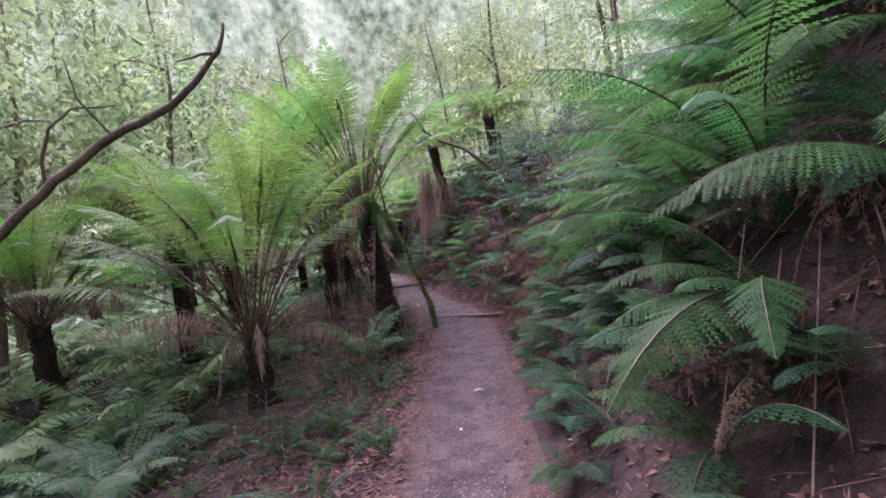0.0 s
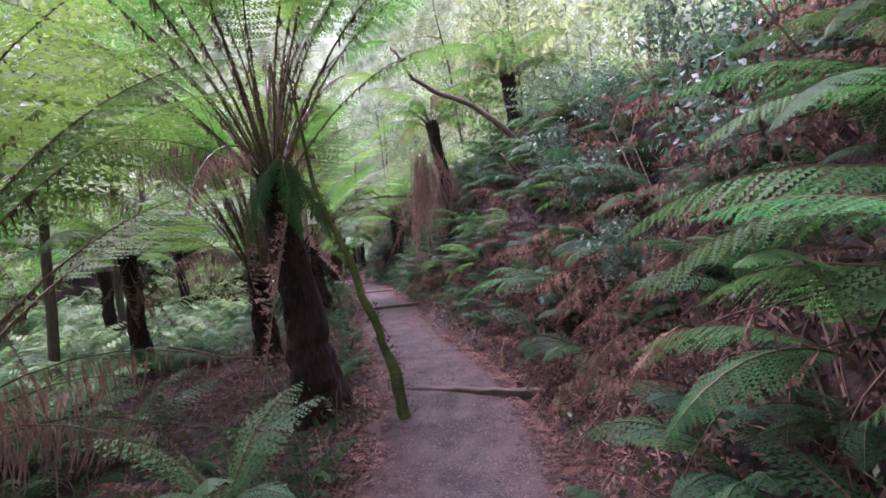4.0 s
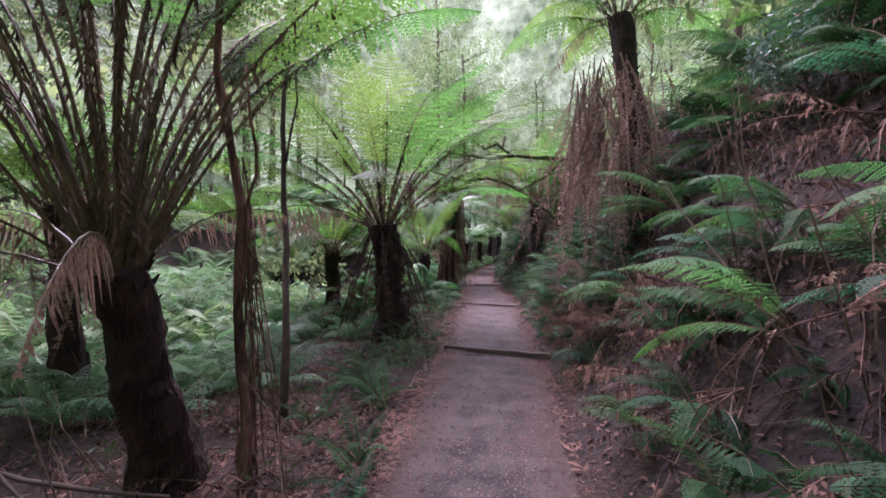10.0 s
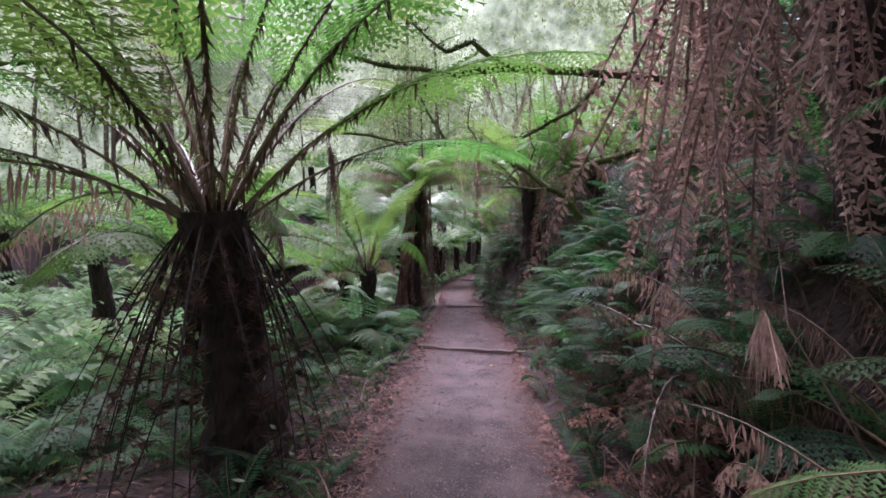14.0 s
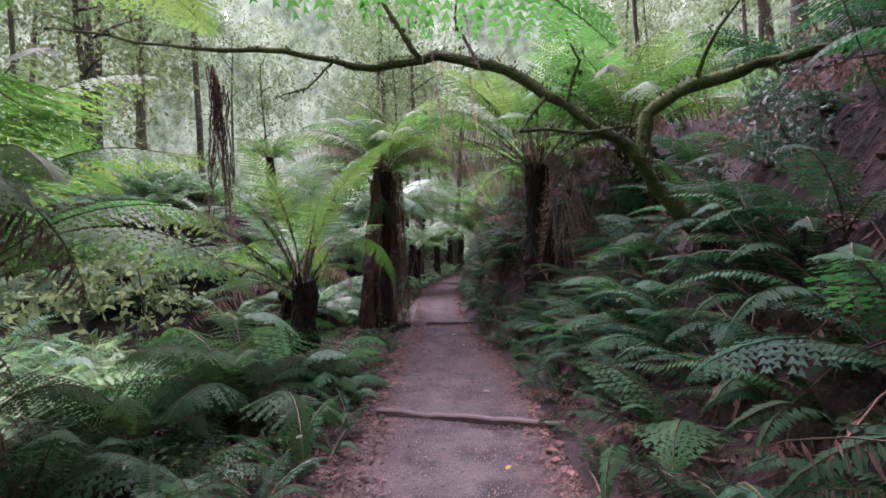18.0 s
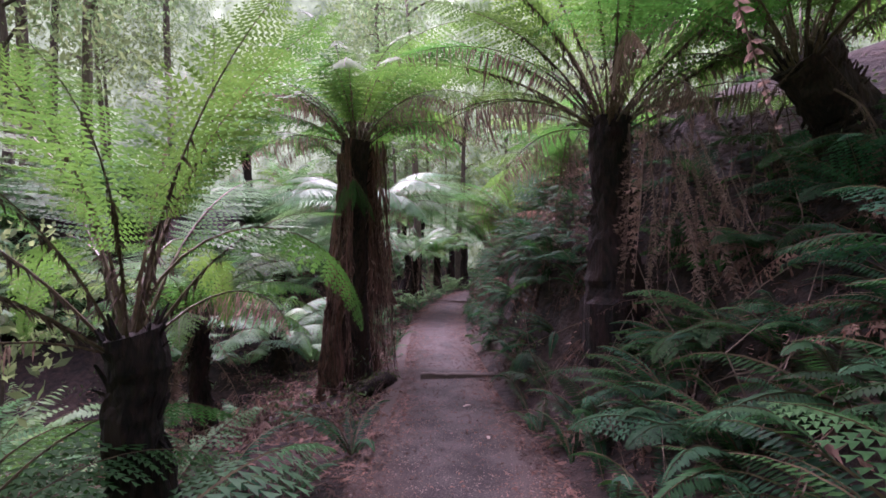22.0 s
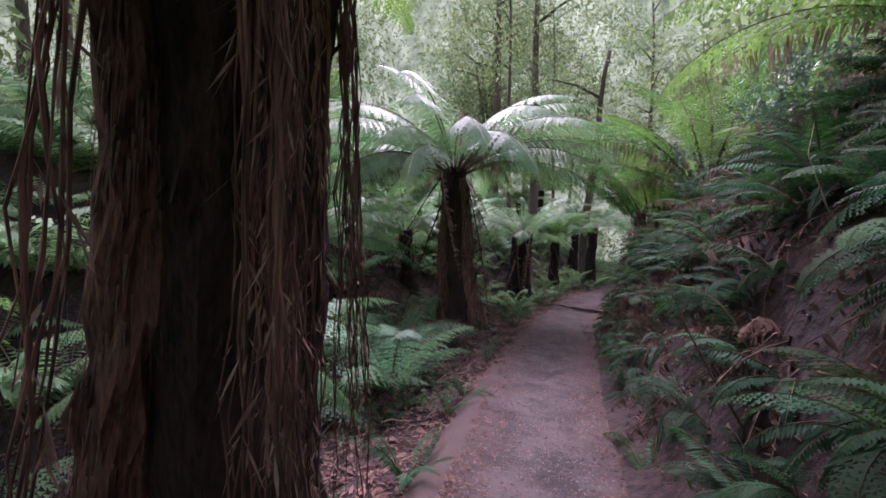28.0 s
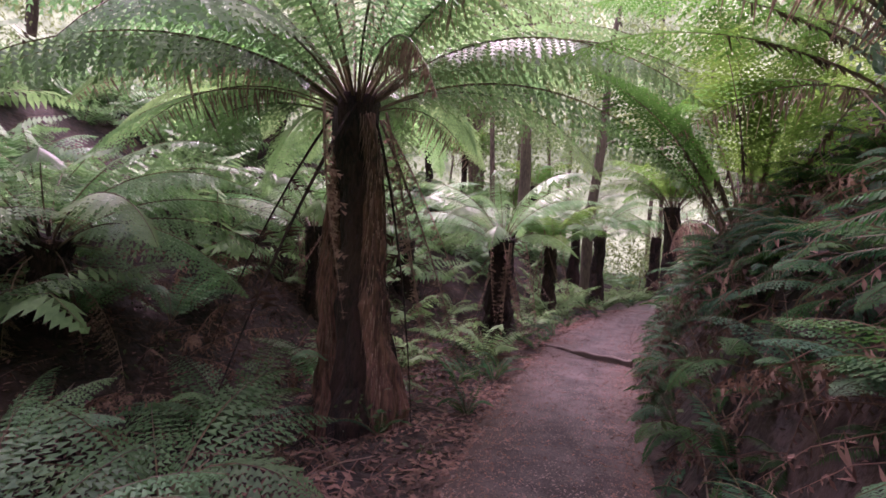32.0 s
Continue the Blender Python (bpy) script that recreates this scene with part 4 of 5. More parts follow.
cloud("forest_canopy", over(420, (-6, 52), (-40, -20), (7, 24), 62), 1.1, 26, 0.26, 62, M_LEAF, "pale green foliage of tall trees behind", "foliage")
# self-glowing ring; the bright sky between its trees is only painted on
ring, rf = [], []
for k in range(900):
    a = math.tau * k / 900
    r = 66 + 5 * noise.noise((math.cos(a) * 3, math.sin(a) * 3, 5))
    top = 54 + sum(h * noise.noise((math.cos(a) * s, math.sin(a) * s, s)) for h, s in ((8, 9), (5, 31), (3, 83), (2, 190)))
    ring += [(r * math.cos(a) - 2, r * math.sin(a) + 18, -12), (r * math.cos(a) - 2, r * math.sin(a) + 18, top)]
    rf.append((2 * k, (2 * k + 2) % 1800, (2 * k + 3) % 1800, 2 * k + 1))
tagged(new("backdrop", mesh("backdrop", [(ring, rf, 0)], [M_FAR])), "glowing backdrop painted as hazy pale green forest with sky gaps", "backdrop", kind="structure")


def twigs(number, seed, side=(-1, 1), long=(0.12, 0.5), lift=0.12, thick=1.0):
    r = random.Random(seed)
    pieces = []
    for _ in range(number):
        y, o = r.uniform(-2, 42), r.choice(side) * r.uniform(0.7, 3.6)
        x = middle(y) + o
        a, ln = r.uniform(0, math.tau), r.uniform(*long)
        c = Vector(on(x, y, 0.03))
        d = Vector((math.cos(a), math.sin(a), 0)) * ln
        if abs(x + d.x - middle(y + d.y)) < table(HALF, y + d.y) + 0.05:
            continue
        e = Vector(on(x + d.x, y + d.y, 0.05 + r.uniform(0, lift)))
        pieces.append((*tube([c, c.lerp(e, 0.5) + Vector((0, 0, 0.02)), e], [0.006 * thick, 0.005 * thick, 0.003 * thick], 3, caps=False), 0))
    tagged(new("twigs", mesh("twigs", pieces, [M_TWIG])), "thin dry twigs and fern stalks strewn over the ground", "twigs", kind="stuff")


def stems(number, ys, offs, long, seed):
    """Thin dry stems standing and hanging on the bank."""
    r = random.Random(seed)
    pieces = []
    for _ in range(number):
        y, o = r.uniform(*ys), r.uniform(*offs)
        x, ln = middle(y) + o, r.uniform(*long)
        p, way = Vector(on(x, y, -0.05)), Vector((r.gauss(-0.25, 0.3), r.gauss(0, 0.3), 1)) * ln
        bow = Vector((r.gauss(0, 0.08), r.gauss(0, 0.08), 0)) * ln
        w = r.uniform(0.003, 0.007)
        pieces.append((*tube([p, p + way * 0.35 + bow, p + way * 0.7 + bow * 1.2, p + way], [w, w * 0.9, w * 0.7, w * 0.3], 3, caps=False), 0))
    tagged(new("dry_stems", mesh("dry_stems", pieces, [M_TWIG])), "thin dry fern stems standing on the bank", "stems", kind="stuff")


stems(170, (6, 15), (1.1, 3.6), (0.4, 1.5), 41)
stems(110, (15, 27), (0.9, 3.2), (0.3, 1.2), 42)
stems(90, (27, 38), (0.7, 2.4), (0.2, 0.8), 43)
stems(120, (1, 14), (-4, -0.9), (0.2, 0.9), 44)
twigs(1200, 4)
twigs(320, 6, (1,), (0.3, 0.9), 0.4, 0.8)
for x, y, h, s in ((1.9, 11.3, 0.5, 0.42), (2.2, 12.3, 0.5, 0.5), (1.3, 14.2, 0.4, 0.3), (0.5, 18.6, 0.4, 0.32), (-0.2, 20.6, 0.3, 0.3), (2.0, 9.9, 0.4, 0.36), (1.75, 8.6, 0.35, 0.3), (2.5, 10.7, 0.4, 0.42), (2.9, 9.2, 0.5, 0.5), (-1.6, 27.6, 0.3, 0.4), (-2.6, 30.2, 0.35, 0.45), (-3.3, 32.4, 0.35, 0.45), (2.3, 7.6, 0.5, 0.5), (2.6, 3.4, 0.5, 0.5)):
    base = thing("shrub", on(x, y), "dark glossy-leaved shrub growing from the bank", "shrub", "shrubs on the bank")
    part("stem", mesh("stem", [(*tube([(0, 0, -0.15), (-0.08, 0.05, h * 0.5), (-0.2, -0.05, h)], [0.016, 0.012, 0.007], 6), 0)], [M_BARK]), base)
    part("foliage", DARKBUSH, base, Matrix.Translation((-0.2, -0.05, h)) @ pose(0, 0, 0, 0, 0, x * 200) @ Matrix.Diagonal((s, s, s, 1)))

# ---------- litter on the ground ----------
def litter(name, number, spread, seed, label, big=1.0, material=None):
    """Fallen leaves: small bent blades lying on the soil."""
    r = random.Random(seed)
    v, f = [], []
    for _ in range(number):
        y, o = spread(r)
        x = middle(y) + o
        h = table(HALF, y)
        z = max(ground(x, y), table(RISE, y) + 0.025 if abs(o) < h else -9) + 0.006
        a, ln = r.uniform(0, math.tau), r.uniform(0.01, 0.035) * big
        d, e = Vector((math.cos(a), math.sin(a), r.uniform(-0.3, 0.3))), Vector((-math.sin(a), math.cos(a), r.uniform(-0.4, 0.4)))
        c = Vector((x, y, z))
        n = len(v)
        v += [c - d * ln, c + e * ln * 0.35 + Vector((0, 0, 0.006)), c + d * ln, c - e * ln * 0.35 + Vector((0, 0, 0.004))]
        f.append((n, n + 1, n + 2, n + 3))
    tagged(new(name, mesh(name, [(v, f, 0)], [material or M_LITTER])), label, "leaf litter", kind="stuff")


litter("leaf_litter", 30000, lambda r: (lambda y: (y, r.choice((-1, 1)) * (table(HALF, y) + r.gauss(0.05, 0.2))))(r.uniform(-2, 42)), 1, "small fallen brown leaves along the edges of the track", 0.62)
litter("leaf_litter", 8000, lambda r: (lambda y: (y, r.uniform(-1, 1) * table(HALF, y)))(r.uniform(-1, 42)), 2, "scattered fallen leaves and chips on the track", 0.6)
litter("leaf_litter", 30000, lambda r: (r.uniform(-2, 42), r.choice((-1, 1, 1)) * r.uniform(0.6, 3.2)), 3, "brown leaf litter covering the bank and the gully floor", 1.7)
litter("wood_chips", 46000, lambda r: (lambda y: (y, r.uniform(-1.05, 1.05) * table(HALF, y)))(r.uniform(-1, 42)), 5, "small bark chips and grit on the track", 0.4, M_CHIP)
litter("leaf_litter", 38000, lambda r: (lambda y: (y, r.choice((-1, 1)) * table(HALF, y) * r.uniform(0.1, 1.45) ** 0.7))(r.uniform(-0.5, 42)), 8, "crumbled reddish brown leaf bits on the track", 0.34)
litter("leaf_litter", 22000, lambda r: (lambda y: (y, -table(HALF, y) - r.uniform(0.0, 1.0) ** 1.3 * 5.5))(r.uniform(27, 40)), 15, "reddish brown leaf litter covering the slope of the gully", 1.5)
litter("leaf_litter", 9000, lambda r: (lambda y: (y, table(HALF, y) * r.uniform(0.75, 1.0) + r.expovariate(3.5)))(r.uniform(5.5, 12.5)), 11, "drift of reddish brown fallen leaves beside the track", 1.05)
litter("leaf_litter", 12000, lambda r: (lambda y: (y, -table(HALF, y) * r.uniform(0.8, 1.0) - r.expovariate(1.1)))(r.uniform(3, 15)), 12, "drift of reddish brown fallen leaves beside the track", 1.05)
litter("leaf_litter", 9000, lambda r: (lambda y: (y, r.choice((-1, 1)) * (table(HALF, y) * r.uniform(0.65, 1.0) + r.expovariate(5.0))))(r.uniform(16, 28)), 13, "drift of reddish brown fallen leaves beside the track", 0.8)


# ---------- limbs, saplings, sticks and logs ----------
def limb(name, runs, material, label, category, rough=0.25, moss=None, seed=0):
    """A branch of several tapering runs of (x, y, z, radius); moss adds tufts along its back."""
    rng = random.Random(seed)
    foot = Vector(runs[0][0][:3])
    base = thing(name, foot, label, category)
    for k, run in enumerate(runs):
        pts, rad = [], []
        for a, b in zip(run, run[1:]):
            for f in (0, 0.25, 0.5, 0.75):
                p = Vector(a[:3]).lerp(Vector(b[:3]), f) - foot
                pts.append(p + Vector([0.035 * noise.noise(p * 4 + Vector((i * 9, seed, k))) for i in range(3)]))
                rad.append(a[3] + (b[3] - a[3]) * f)
        pts.append(Vector(run[-1][:3]) - foot)
        rad.append(run[-1][3])
        part("branch" if k else "stem", mesh("branch", [(*tube(pts, rad, 9, rough, seed + k), 0)], [material], True), base)
        if moss:
            v, f = [], []
            for _ in range(int(190 * len(run) * min(1, (run[0][3] / 0.04) ** 1.5))):
                i = rng.randrange(len(pts))
                a = rng.uniform(0, math.tau)
                c = pts[i] + Vector([rng.gauss(0, 0.5) * rad[i] for _ in range(3)]) + Vector((rng.uniform(-0.06, 0.06), 0, rad[i] * rng.uniform(0.2, 0.9)))
                n = len(v)
                d = Vector((math.cos(a), math.sin(a), 0)) * 0.009
                tip = c + Vector((rng.uniform(-0.02, 0.02), rng.uniform(-0.02, 0.02), rng.uniform(-0.035, 0.025)))
                v += [c - d, c + d, tip]
                f.append((n, n + 1, n + 2))
            tagged(part("moss", mesh("moss", [(v, f, 0)], [moss]), base, None, "tufts of green moss"), kind="stuff")
    return base


limb("mossy_branch", [
    [(-0.6, 21.15, 1.5, 0.048), (-1.0, 21.05, 1.95, 0.048), (-1.15, 20.9, 2.17, 0.044), (-1.42, 20.8, 2.36, 0.036), (-1.75, 20.8, 2.58, 0.034), (-2.08, 20.8, 2.82, 0.036), (-2.5, 20.8, 2.93, 0.036), (-2.93, 20.8, 2.88, 0.027), (-3.7, 20.8, 3.08, 0.020), (-4.8, 20.8, 3.27, 0.015), (-6.0, 20.8, 3.55, 0.009)],
    [(-1.1, 21.0, 2.1, 0.048), (-1.04, 21.0, 2.44, 0.048), (-0.75, 21.0, 2.62, 0.044), (-0.36, 21.0, 2.71, 0.039), (0.3, 21.0, 2.8, 0.034)],
    [(-2.6, 20.78, 2.92, 0.022), (-2.8, 20.7, 3.19, 0.015), (-3.05, 20.7, 3.7, 0.009)],
    [(-1.75, 20.8, 2.58, 0.015), (-1.9, 20.6, 2.3, 0.012), (-1.5, 20.6, 2.25, 0.012), (-1.2, 20.7, 2.3, 0.009)],
    [(-2.2, 20.8, 2.86, 0.012), (-2.35, 20.75, 3.1, 0.009), (-2.3, 20.7, 3.4, 0.005)],
    [(-1.6, 20.8, 2.5, 0.012), (-1.5, 20.7, 2.75, 0.009), (-1.62, 20.7, 3.05, 0.005)],
    [(-3.3, 20.8, 2.98, 0.01), (-3.5, 20.75, 2.78, 0.007), (-3.75, 20.7, 2.7, 0.004)],
    [(-0.75, 21.0, 2.62, 0.016), (-0.6, 20.9, 2.95, 0.012), (-0.35, 20.85, 3.3, 0.006)],
], M_MOSS, "crooked mossy branch reaching across above the track", "branch", 0.6, M_MOSS, 3)
limb("bough", [
    [(-5.6, 4.3, 0.2, 0.06), (-4.7, 4.4, 1.3, 0.055), (-4.16, 4.5, 1.81, 0.05), (-3.82, 4.5, 2.04, 0.045), (-3.27, 4.5, 2.44, 0.042), (-2.73, 4.5, 2.76, 0.038), (-2.21, 4.5, 2.94, 0.034), (-1.96, 4.5, 3.11, 0.03), (-1.73, 4.5, 3.35, 0.022), (-1.65, 4.5, 3.6, 0.012)],
    [(-3.4, 4.5, 2.36, 0.02), (-3.36, 4.48, 2.6, 0.017), (-3.25, 4.45, 2.86, 0.014), (-3.04, 4.45, 3.02, 0.01), (-2.64, 4.45, 3.0, 0.006)],
    [(-1.75, 4.5, 3.32, 0.018), (-1.9, 4.5, 3.34, 0.012), (-2.1, 4.5, 3.32, 0.006)],
    [(-2.73, 4.5, 2.76, 0.012), (-2.95, 4.4, 3.1, 0.009), (-3.0, 4.4, 3.45, 0.005)],
], M_BARK, "dark bare bough bending over the gully", "branch", 0.2, None, 5)
limb("bough", [
    [(2.2, 12.9, 2.3, 0.06), (1.57, 12.8, 2.9, 0.05), (1.26, 12.8, 3.28, 0.05), (0.84, 12.8, 3.66, 0.045), (0.33, 12.8, 3.89, 0.04), (-0.09, 12.8, 4.21, 0.03), (-0.4, 12.8, 4.75, 0.02)],
    [(1.2, 12.65, 2.8, 0.02), (1.27, 12.6, 2.69, 0.02), (1.67, 12.6, 2.21, 0.018), (2.0, 12.6, 1.69, 0.015)],
], M_BARK, "dark leaning bough above the bank", "branch", 0.2, None, 6)
limb("sapling", [[(-2.95, 14.25, -0.25, 0.045), (-3.0, 14.35, 0.7, 0.035), (-3.2, 14.6, 1.65, 0.03), (-3.25, 14.6, 2.6, 0.026), (-3.1, 14.6, 4.2, 0.015)], [(-3.2, 14.6, 2.3, 0.014), (-3.0, 14.5, 2.9, 0.01), (-3.0, 14.4, 3.6, 0.006)]], M_BARK, "thin upright sapling with dark bark", "sapling", 0.2, None, 7)
stem = limb("sapling", [[(-2.35, 12.95, -0.2, 0.06), (-2.28, 12.9, 0.3, 0.036), (-2.38, 12.92, 1.0, 0.03), (-2.33, 12.9, 1.7, 0.026), (-2.48, 12.85, 2.6, 0.024), (-2.42, 12.8, 4.0, 0.014)], [(-2.35, 12.9, 1.5, 0.012), (-2.2, 12.85, 1.9, 0.01), (-2.24, 12.8, 2.6, 0.006)]], M_FIBRE, "thin crooked brown stem wrapped in dead fronds", "sapling", 0.7, None, 8)
for k in range(5):
    part("dead_frond", FRONDS["strand"][k % 4], stem, pose(0.02 * k - 0.04, 0.0, 2.2 - 0.25 * k, 0, 4 * k - 8, 72 * k) @ Matrix.Diagonal((0.7, 1, 1, 1)))
limb("sapling", [[(-0.3, 8.98, -0.1, 0.07), (-0.34, 9.0, 0.2, 0.052), (-0.42, 9.02, 0.55, 0.042), (-0.54, 9.05, 0.95, 0.036), (-0.68, 9.1, 1.4, 0.032), (-0.82, 9.15, 1.75, 0.026), (-0.94, 9.22, 2.1, 0.022), (-1.08, 9.2, 3.2, 0.012)]], M_MOSS, "leaning mossy stem rooted at the edge of the track", "sapling", 0.5, M_MOSS, 9)
limb("fallen_branch", [[(2.3, 11.4, 1.35, 0.012), (2.6, 12.2, 2.1, 0.01), (2.5, 12.6, 2.8, 0.006)]], M_BARK, "thin pale stick leaning against the bank", "stick", 0.2, None, 10)
limb("fallen_branch", [[(-4.2, 12.1, 0.35, 0.016), (-3.4, 12.3, 0.05, 0.016), (-2.6, 12.6, -0.05, 0.012)]], M_TIMBER, "pale dry stick lying beside the track", "stick", 0.2, None, 11)
limb("fallen_branch", [[(-4.0, 12.3, 0.25, 0.012), (-3.2, 12.2, 0.0, 0.012), (-2.7, 12.3, -0.1, 0.009)]], M_TIMBER, "pale dry stick lying beside the track", "stick", 0.2, None, 12)
limb("log", [[(-4.6, 25.55, 0.1, 0.05), (-4.52, 25.68, 0.13, 0.085), (-4.42, 25.86, 0.15, 0.095), (-4.35, 26.02, 0.13, 0.05)]], M_TRUNK, "short rotten log with a mossy top beside the track", "log", 0.7, M_MOSS, 13)
limb("broken_branch", [[(-2.05, 24.3, 0.25, 0.045), (-2.2, 24.4, 0.5, 0.045), (-2.3, 24.48, 0.68, 0.04)]], M_TIMBER, "broken branch with a pale split end on the bank", "branch", 0.3, None, 14)
hang = thing("hanging_dead_fronds", (-4.2, 20.6, 2.95), "dark bundle of dead fronds hanging from the branch", "dead frond")
for k in range(5):
    part("dead_frond", FRONDS["strand"][k % 4], hang, pose(0.02 * k - 0.04, 0.015 * k, -0.05 * k, 0, -2 + k, 80 * k) @ Matrix.Diagonal((0.9, 1.1, 0.45, 1)))
fern("soft_fern", on(-6.9, 28.9), "soft", 10, 1.15, 0, 180, (-10, 20), SF, "soft ferns in the gully", 501)
fern("soft_fern", on(-6.1, 29.4), "soft", 10, 1.1, 0, 180, (-10, 20), SF, "soft ferns in the gully", 502)
fern("soft_fern", on(-7.1, 30.5), "soft", 10, 1.1, 0, 180, (-10, 20), SF, "soft ferns in the gully", 503)
fern("bank_fern", on(-2.95, 28.4), "sword", 8, 1.1, 190, 80, (-20, 20), "silvery glossy fern hanging from the dark bank", "ferns on the bank", 505)

fern("soft_fern", on(-4.35, 21.9), "soft", 9, 1.2, 0, 180, (-25, 12), "bright green fern crowding the edge of the track", "soft ferns in the gully", 506)
for x, y, s in ((-4.05, 30.6, 0.9), (-4.3, 31.2, 1.0), (-4.5, 31.9, 0.9), (-3.75, 29.9, 0.8), (-1.15, 4.5, 0.9), (-1.0, 7.4, 0.8)):
    fern("sword_fern", on(x, y), "sword", 10, s, 0, 180, (5, 40), SW, "sword ferns", int(800 + 10 * y))
for x, y, s in ((1.25, 2.6, 0.9), (1.5, 3.3, 1.0), (1.2, 3.9, 0.85), (1.7, 4.6, 1.0), (1.35, 5.2, 0.9), (1.9, 3.0, 0.9)):
    fern("bank_fern", on(x, y), "bank", 6, s, 190, 85, (-20, 25), BF, "ferns on the bank", int(840 + 10 * y))
fern("soft_fern", on(-9.6, 31.0), "soft", 10, 1.15, 0, 180, (-20, 15), SF, "soft ferns in the gully", 509)
fern("soft_fern", on(-1.35, 7.7), "soft", 7, 0.85, 300, 150, (-5, 25), "bright green fern arching in front of the trunk", "soft ferns in the gully", 510)
fern("hanging_fern", (-1.2, 9.12, 2.45), "pendant", 6, 1.0, 275, 80, (-12, 18), "dark green fern growing on the fern trunk", "ferns on trunks", 511)
fern("hanging_fern", (-4.78, 25.88, 2.55), "pendant", 6, 0.62, 290, 80, (-10, 22), "dark green fern growing on the fern trunk", "ferns on trunks", 512)
for x, y, s in ((-0.3, 16.9, 1.5), (-0.05, 16.4, 1.4), (-0.35, 17.5, 1.3), (0.1, 15.8, 1.2), (-1.9, 18.2, 0.9), (1.1, 9.0, 1.2), (1.3, 8.4, 1.1), (-0.9, 7.0, 1.0), (-1.1, 6.2, 0.9)):
    fern("dead_fern", on(x, y), "brown", 7, s, 190, 110, (-35, 10), "heap of dry reddish brown dead fern", "dead ferns", int(600 + 10 * x + y))
for x, y, s in ((-3.3, 4.4, 0.8), (-3.7, 5.4, 0.85), (-2.9, 3.4, 0.7), (-4.2, 6.6, 0.9)):
    fern("soft_fern", on(x, y), "soft", 8, s, 0, 180, (-15, 20), SF, "soft ferns in the gully", int(700 + 10 * y))
for x, y, s in ((-1.5, 4.6, 1.0), (-1.2, 5.5, 0.9), (-1.8, 3.7, 0.9), (-2.0, 8.2, 1.0)):
    fern("dead_fern", on(x, y), "brown", 7, s, 0, 180, (-25, 10), "heap of dry reddish brown dead fern", "dead ferns", int(720 + 10 * y))
M_YELLOW = mat("yellow_leaf", (0.5, 0.36, 0.06), (0.34, 0.2, 0.04), rough=0.6, grain=40, coarse=8, bump=0.1)
M_LIME = mat("fallen_green_leaf", (0.26, 0.36, 0.12), (0.16, 0.24, 0.07), rough=0.6, grain=40, coarse=8, bump=0.1)
M_BUFF = mat("bleached_leaf", (0.45, 0.36, 0.32), (0.28, 0.2, 0.17), rough=0.7, grain=40, coarse=8, bump=0.1)
for x, y, size, turn, leaf, words in ((1.15, 8.7, 0.05, 20, M_YELLOW, "yellow fallen leaf on the litter"), (-0.72, 11.5, 0.075, 70, M_LIME, "torn pale green leaf lying on the track"), (0.16, 5.04, 0.05, 15, M_BUFF, "bleached fallen leaf lying on the track"), (-0.05, 4.1, 0.03, 80, M_BUFF, "bleached fallen leaf lying on the track"),
                                      (-3.3, 25.0, 0.045, 40, M_BUFF, "bleached fallen leaf lying on the track"), (-3.0, 24.2, 0.035, 110, M_BUFF, "bleached fallen leaf lying on the track"), (-2.35, 21.9, 0.035, 10, M_BUFF, "bleached fallen leaf lying on the track"), (-2.0, 20.4, 0.03, 60, M_YELLOW, "yellow fallen leaf on the track")):
    rim = [(size * math.cos(a), size * 0.45 * math.sin(a) * (1 - 0.25 * math.cos(a)), 0.006 + 0.25 * size * math.sin(a) ** 2) for a in [math.tau * k / 12 for k in range(12)]]
    z = max(ground(x, y), table(RISE, y) + 0.03 if abs(x - middle(y)) < table(HALF, y) else -9)
    leaf_ = new("fallen_leaf", mesh("fallen_leaf", [(rim + [(0, 0, 0.004)], [(k, (k + 1) % 12, 12) for k in range(12)], 0)], [leaf]))
    leaf_.matrix_world = pose(x, y, z, 0, 0, turn)
    tagged(leaf_, words, "leaf", "fallen leaves")

# ---------- the curtain of dead fronds over the bank ----------
rng = random.Random(31)
for n, (x, y, z, reach) in enumerate(((-0.32, 16.9, 3.6, 0.9), (-0.3, 17.3, 3.8, 1.1), (-0.12, 17.0, 3.7, 1.1), (-0.05, 16.5, 3.5, 0.85), (0.32, 16.4, 3.4, 0.75), (-2.45, 20.8, 2.95, 0.35), (-1.58, 24.6, 2.5, 0.7), (-1.25, 24.75, 2.5, 0.3), (-0.95, 24.85, 2.48, 0.32), (-0.65, 24.95, 2.46, 0.3), (-0.35, 25.05, 2.44, 0.28))):
    hang = thing("hanging_dead_fronds", (x, y, z), "shaggy curtain of dry brown dead fronds hanging over the bank", "dead frond", "hanging dead fronds")
    for k in range(4 + int(22 * reach)):
        s = reach * rng.uniform(0.45, 1.15)
        part("dead_frond", FRONDS["curtain"][k % 4], hang, pose(rng.uniform(-0.2, 0.2), rng.uniform(-0.24, 0.24), rng.uniform(-0.7, 0.25), rng.uniform(-30, 30), rng.uniform(-5, 6), rng.uniform(0, 360)) @ Matrix.Diagonal((s, s, s, 1)))

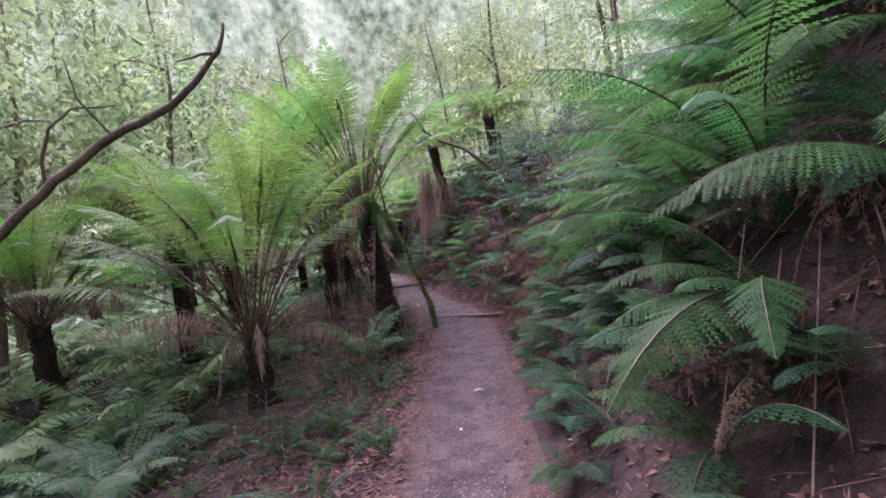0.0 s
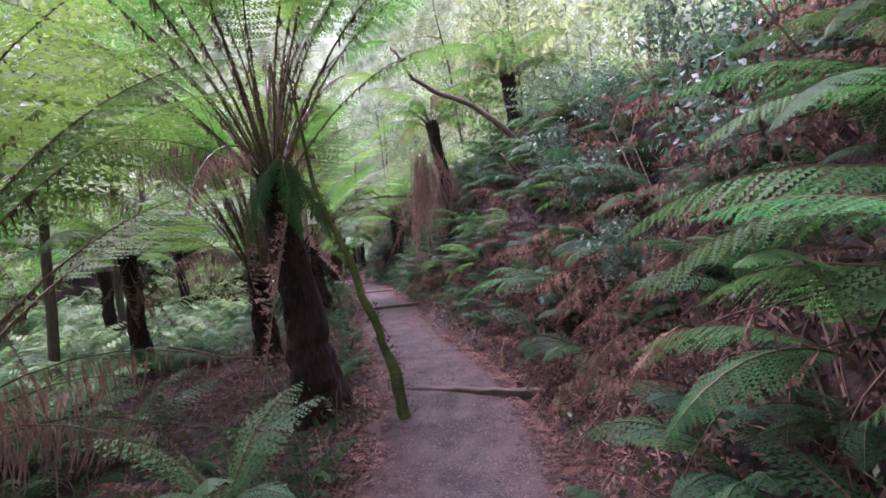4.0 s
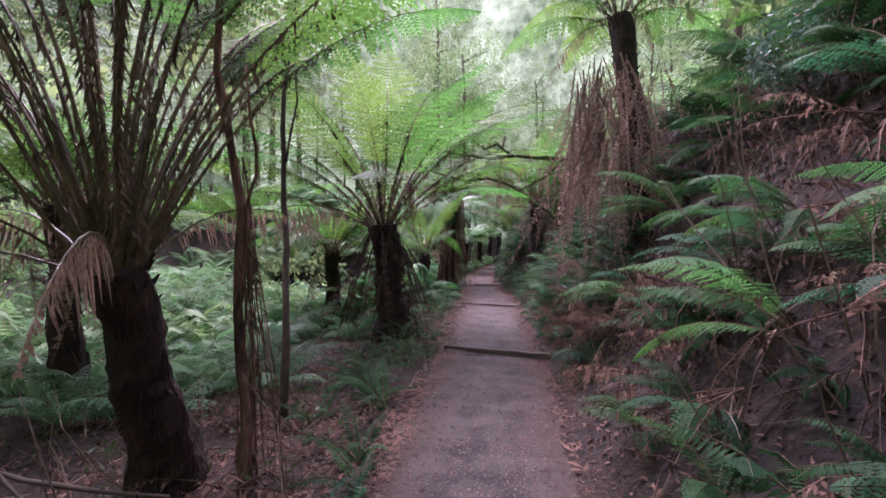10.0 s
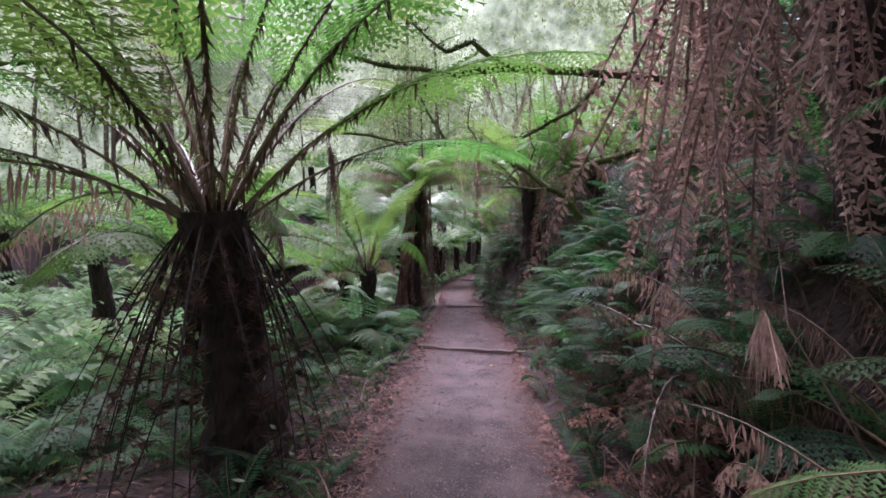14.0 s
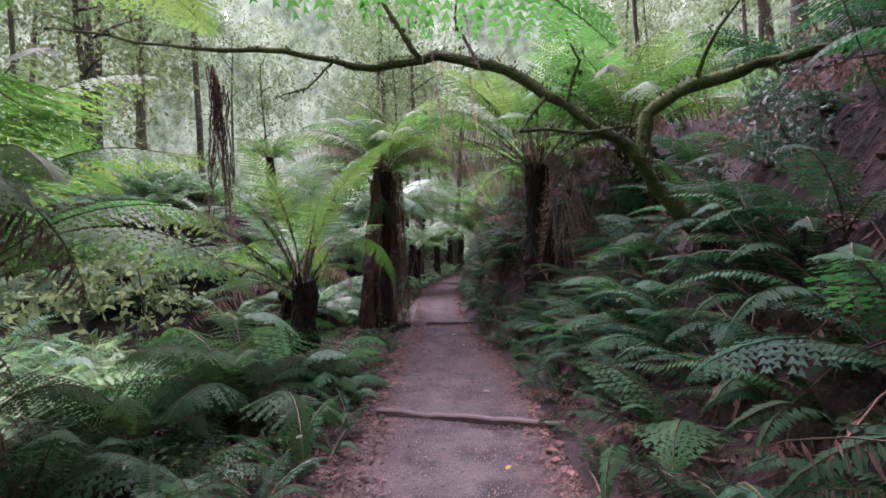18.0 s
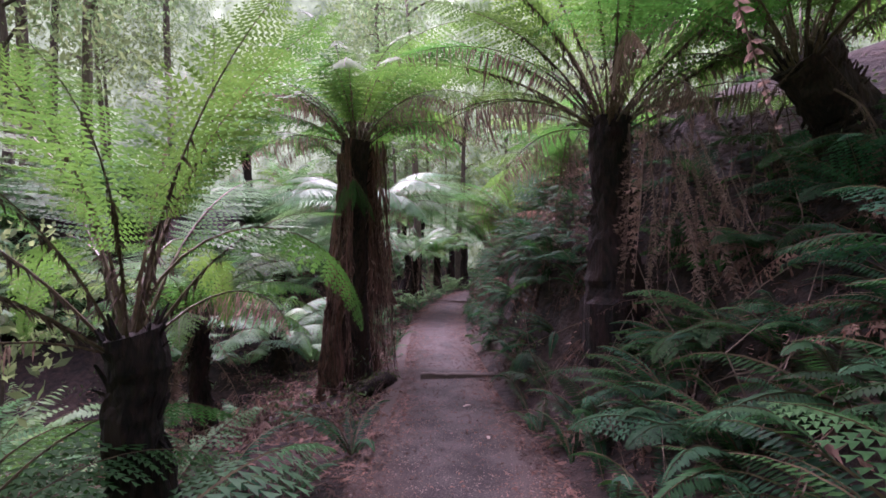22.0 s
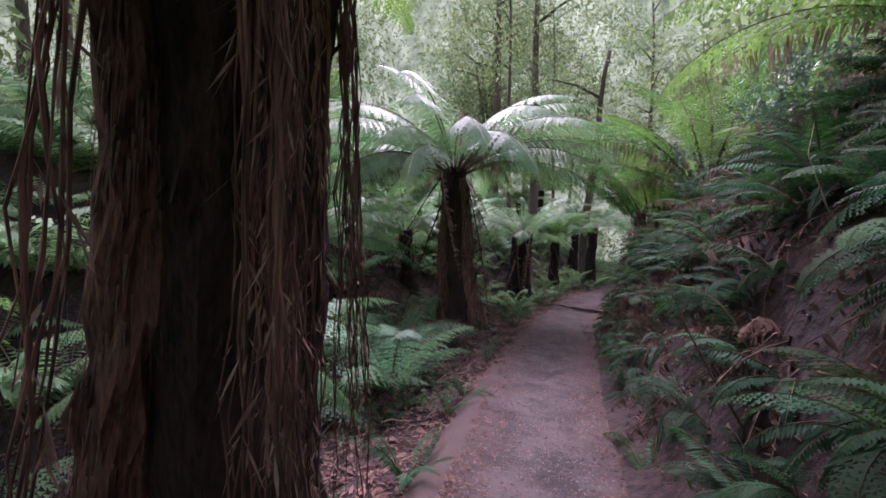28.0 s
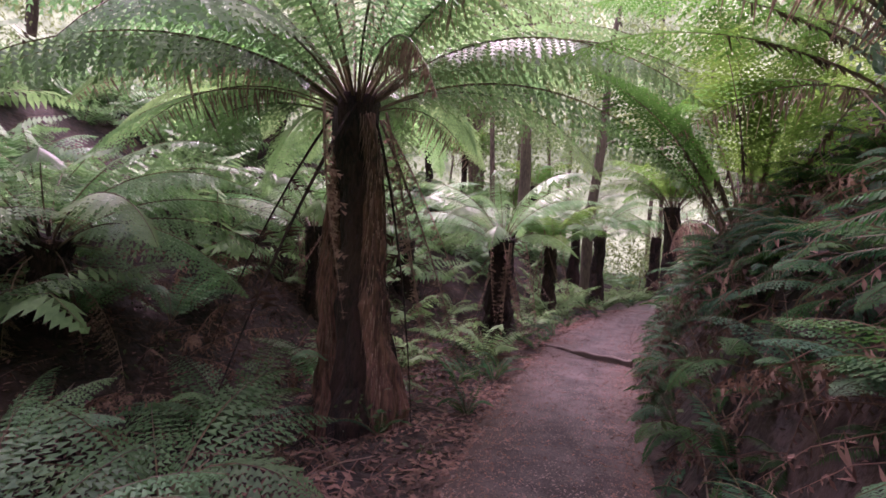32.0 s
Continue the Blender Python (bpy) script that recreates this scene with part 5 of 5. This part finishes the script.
# ---------- the bough with dead fronds across the track ----------
limb("bough", [
    [(0.5, 18.95, 2.5, 0.045), (-0.1, 18.8, 2.82, 0.04), (-0.75, 18.65, 2.9, 0.034), (-1.35, 18.5, 2.96, 0.03), (-1.9, 18.35, 2.93, 0.024), (-2.5, 18.2, 3.0, 0.017), (-3.1, 18.1, 3.2, 0.01)],
    [(-1.5, 18.45, 2.95, 0.022), (-1.75, 18.3, 3.12, 0.018), (-1.95, 18.2, 3.05, 0.013), (-2.2, 18.1, 3.25, 0.008)],
    [(-0.75, 18.65, 2.9, 0.02), (-1.0, 18.5, 2.62, 0.016), (-1.4, 18.4, 2.4, 0.01)],
], M_MOSS, "crooked mossy bough hung with dead fronds above the track", "branch", 0.5, M_MOSS, 21)
for n, (x, y, z, reach) in enumerate(((-1.3, 18.5, 2.98, 0.36), (-1.05, 18.56, 2.95, 0.4), (-0.6, 18.68, 2.92, 0.34), (-0.2, 18.8, 2.86, 0.4), (-1.75, 18.4, 2.95, 0.26), (0.15, 18.88, 2.74, 0.45), (-2.3, 18.25, 2.98, 0.24))):
    hang = thing("hanging_dead_fronds", (x, y, z), "short bunch of brown dead fronds hanging from the mossy bough", "dead frond", "hanging dead fronds")
    for k in range(7):
        w = reach * rng.uniform(0.7, 1.15)
        part("dead_frond", FRONDS["curtain"][k % 4], hang, pose(rng.uniform(-0.12, 0.12), rng.uniform(-0.06, 0.06), rng.uniform(-0.08, 0.04), rng.uniform(-30, 30), rng.uniform(-14, 14), rng.uniform(0, 360)) @ Matrix.Diagonal((w, w * 1.3, w, 1)))
for x, y, w in ((-4.3, 21.1, 1.1), (-4.75, 21.7, 1.15), (-3.8, 21.7, 0.65), (-5.0, 20.6, 1.0)):
    fern("lush_fern", on(x, y), "droop", 12, w, 0, 180, (2, 30), "lush dark green fern with drooping fronds beside the track", "lush ferns", int(800 + 10 * y))
for x, y, w in ((-9.0, 32.9, 1.5), (-9.9, 32.4, 1.5), (-8.4, 31.4, 1.2), (-8.8, 34.2, 1.4), (-10.4, 34.0, 1.5), (-7.7, 30.6, 1.0), (-6.1, 24.4, 1.2), (-5.6, 25.3, 1.1), (-6.6, 25.9, 1.2), (-5.3, 23.9, 1.0), (-4.6, 24.8, 0.9)):
    fern("dead_fern", on(x, y), "brown", 9, w, 0, 180, (-20, 20), "heap of dry reddish brown dead fern", "dead ferns", int(860 + 10 * y))

# ---------- tall thin trees against the sky ----------
far_tree = tree(on(-16, 56), 21, 0.2, 7, (0.5, 0.3), 91)
slim_tree = tree(on(-6, 60), 18, 0.14, 6, (-0.6, 0.2), 92)
rng = random.Random(51)
for n in range(22):
    y = rng.uniform(50, 78) if n % 3 else rng.uniform(0, 50)
    x = rng.uniform(-34, 14) if n % 3 else rng.uniform(-38, -17)
    copy_thing(slim_tree if n % 2 else far_tree, pose(x, y, ground(x, y), 0, 0, rng.uniform(0, 360)))
for x, y, w in ((-0.35, 17.7, 1.7), (-0.2, 17.1, 1.8), (-0.55, 18.2, 1.3), (0.05, 16.3, 1.6), (-0.05, 15.6, 1.3)):
    fern("dead_fern", on(x, y, 0.1), "wither", 13, w * 0.42, 195, 120, (-60, 15), "large heap of dry reddish brown dead fern", "dead ferns", int(940 + 10 * y))
for x, y, w in ((-0.62, 17.3, 1.1), (-0.45, 16.8, 1.2), (-0.7, 17.9, 1.0), (-0.3, 16.2, 1.1)):
    fern("dead_fern", on(x, y, 0.15), "brown", 12, w, 215, 110, (-25, 35), "heap of dry reddish brown dead fern", "dead ferns", int(980 + 10 * y))
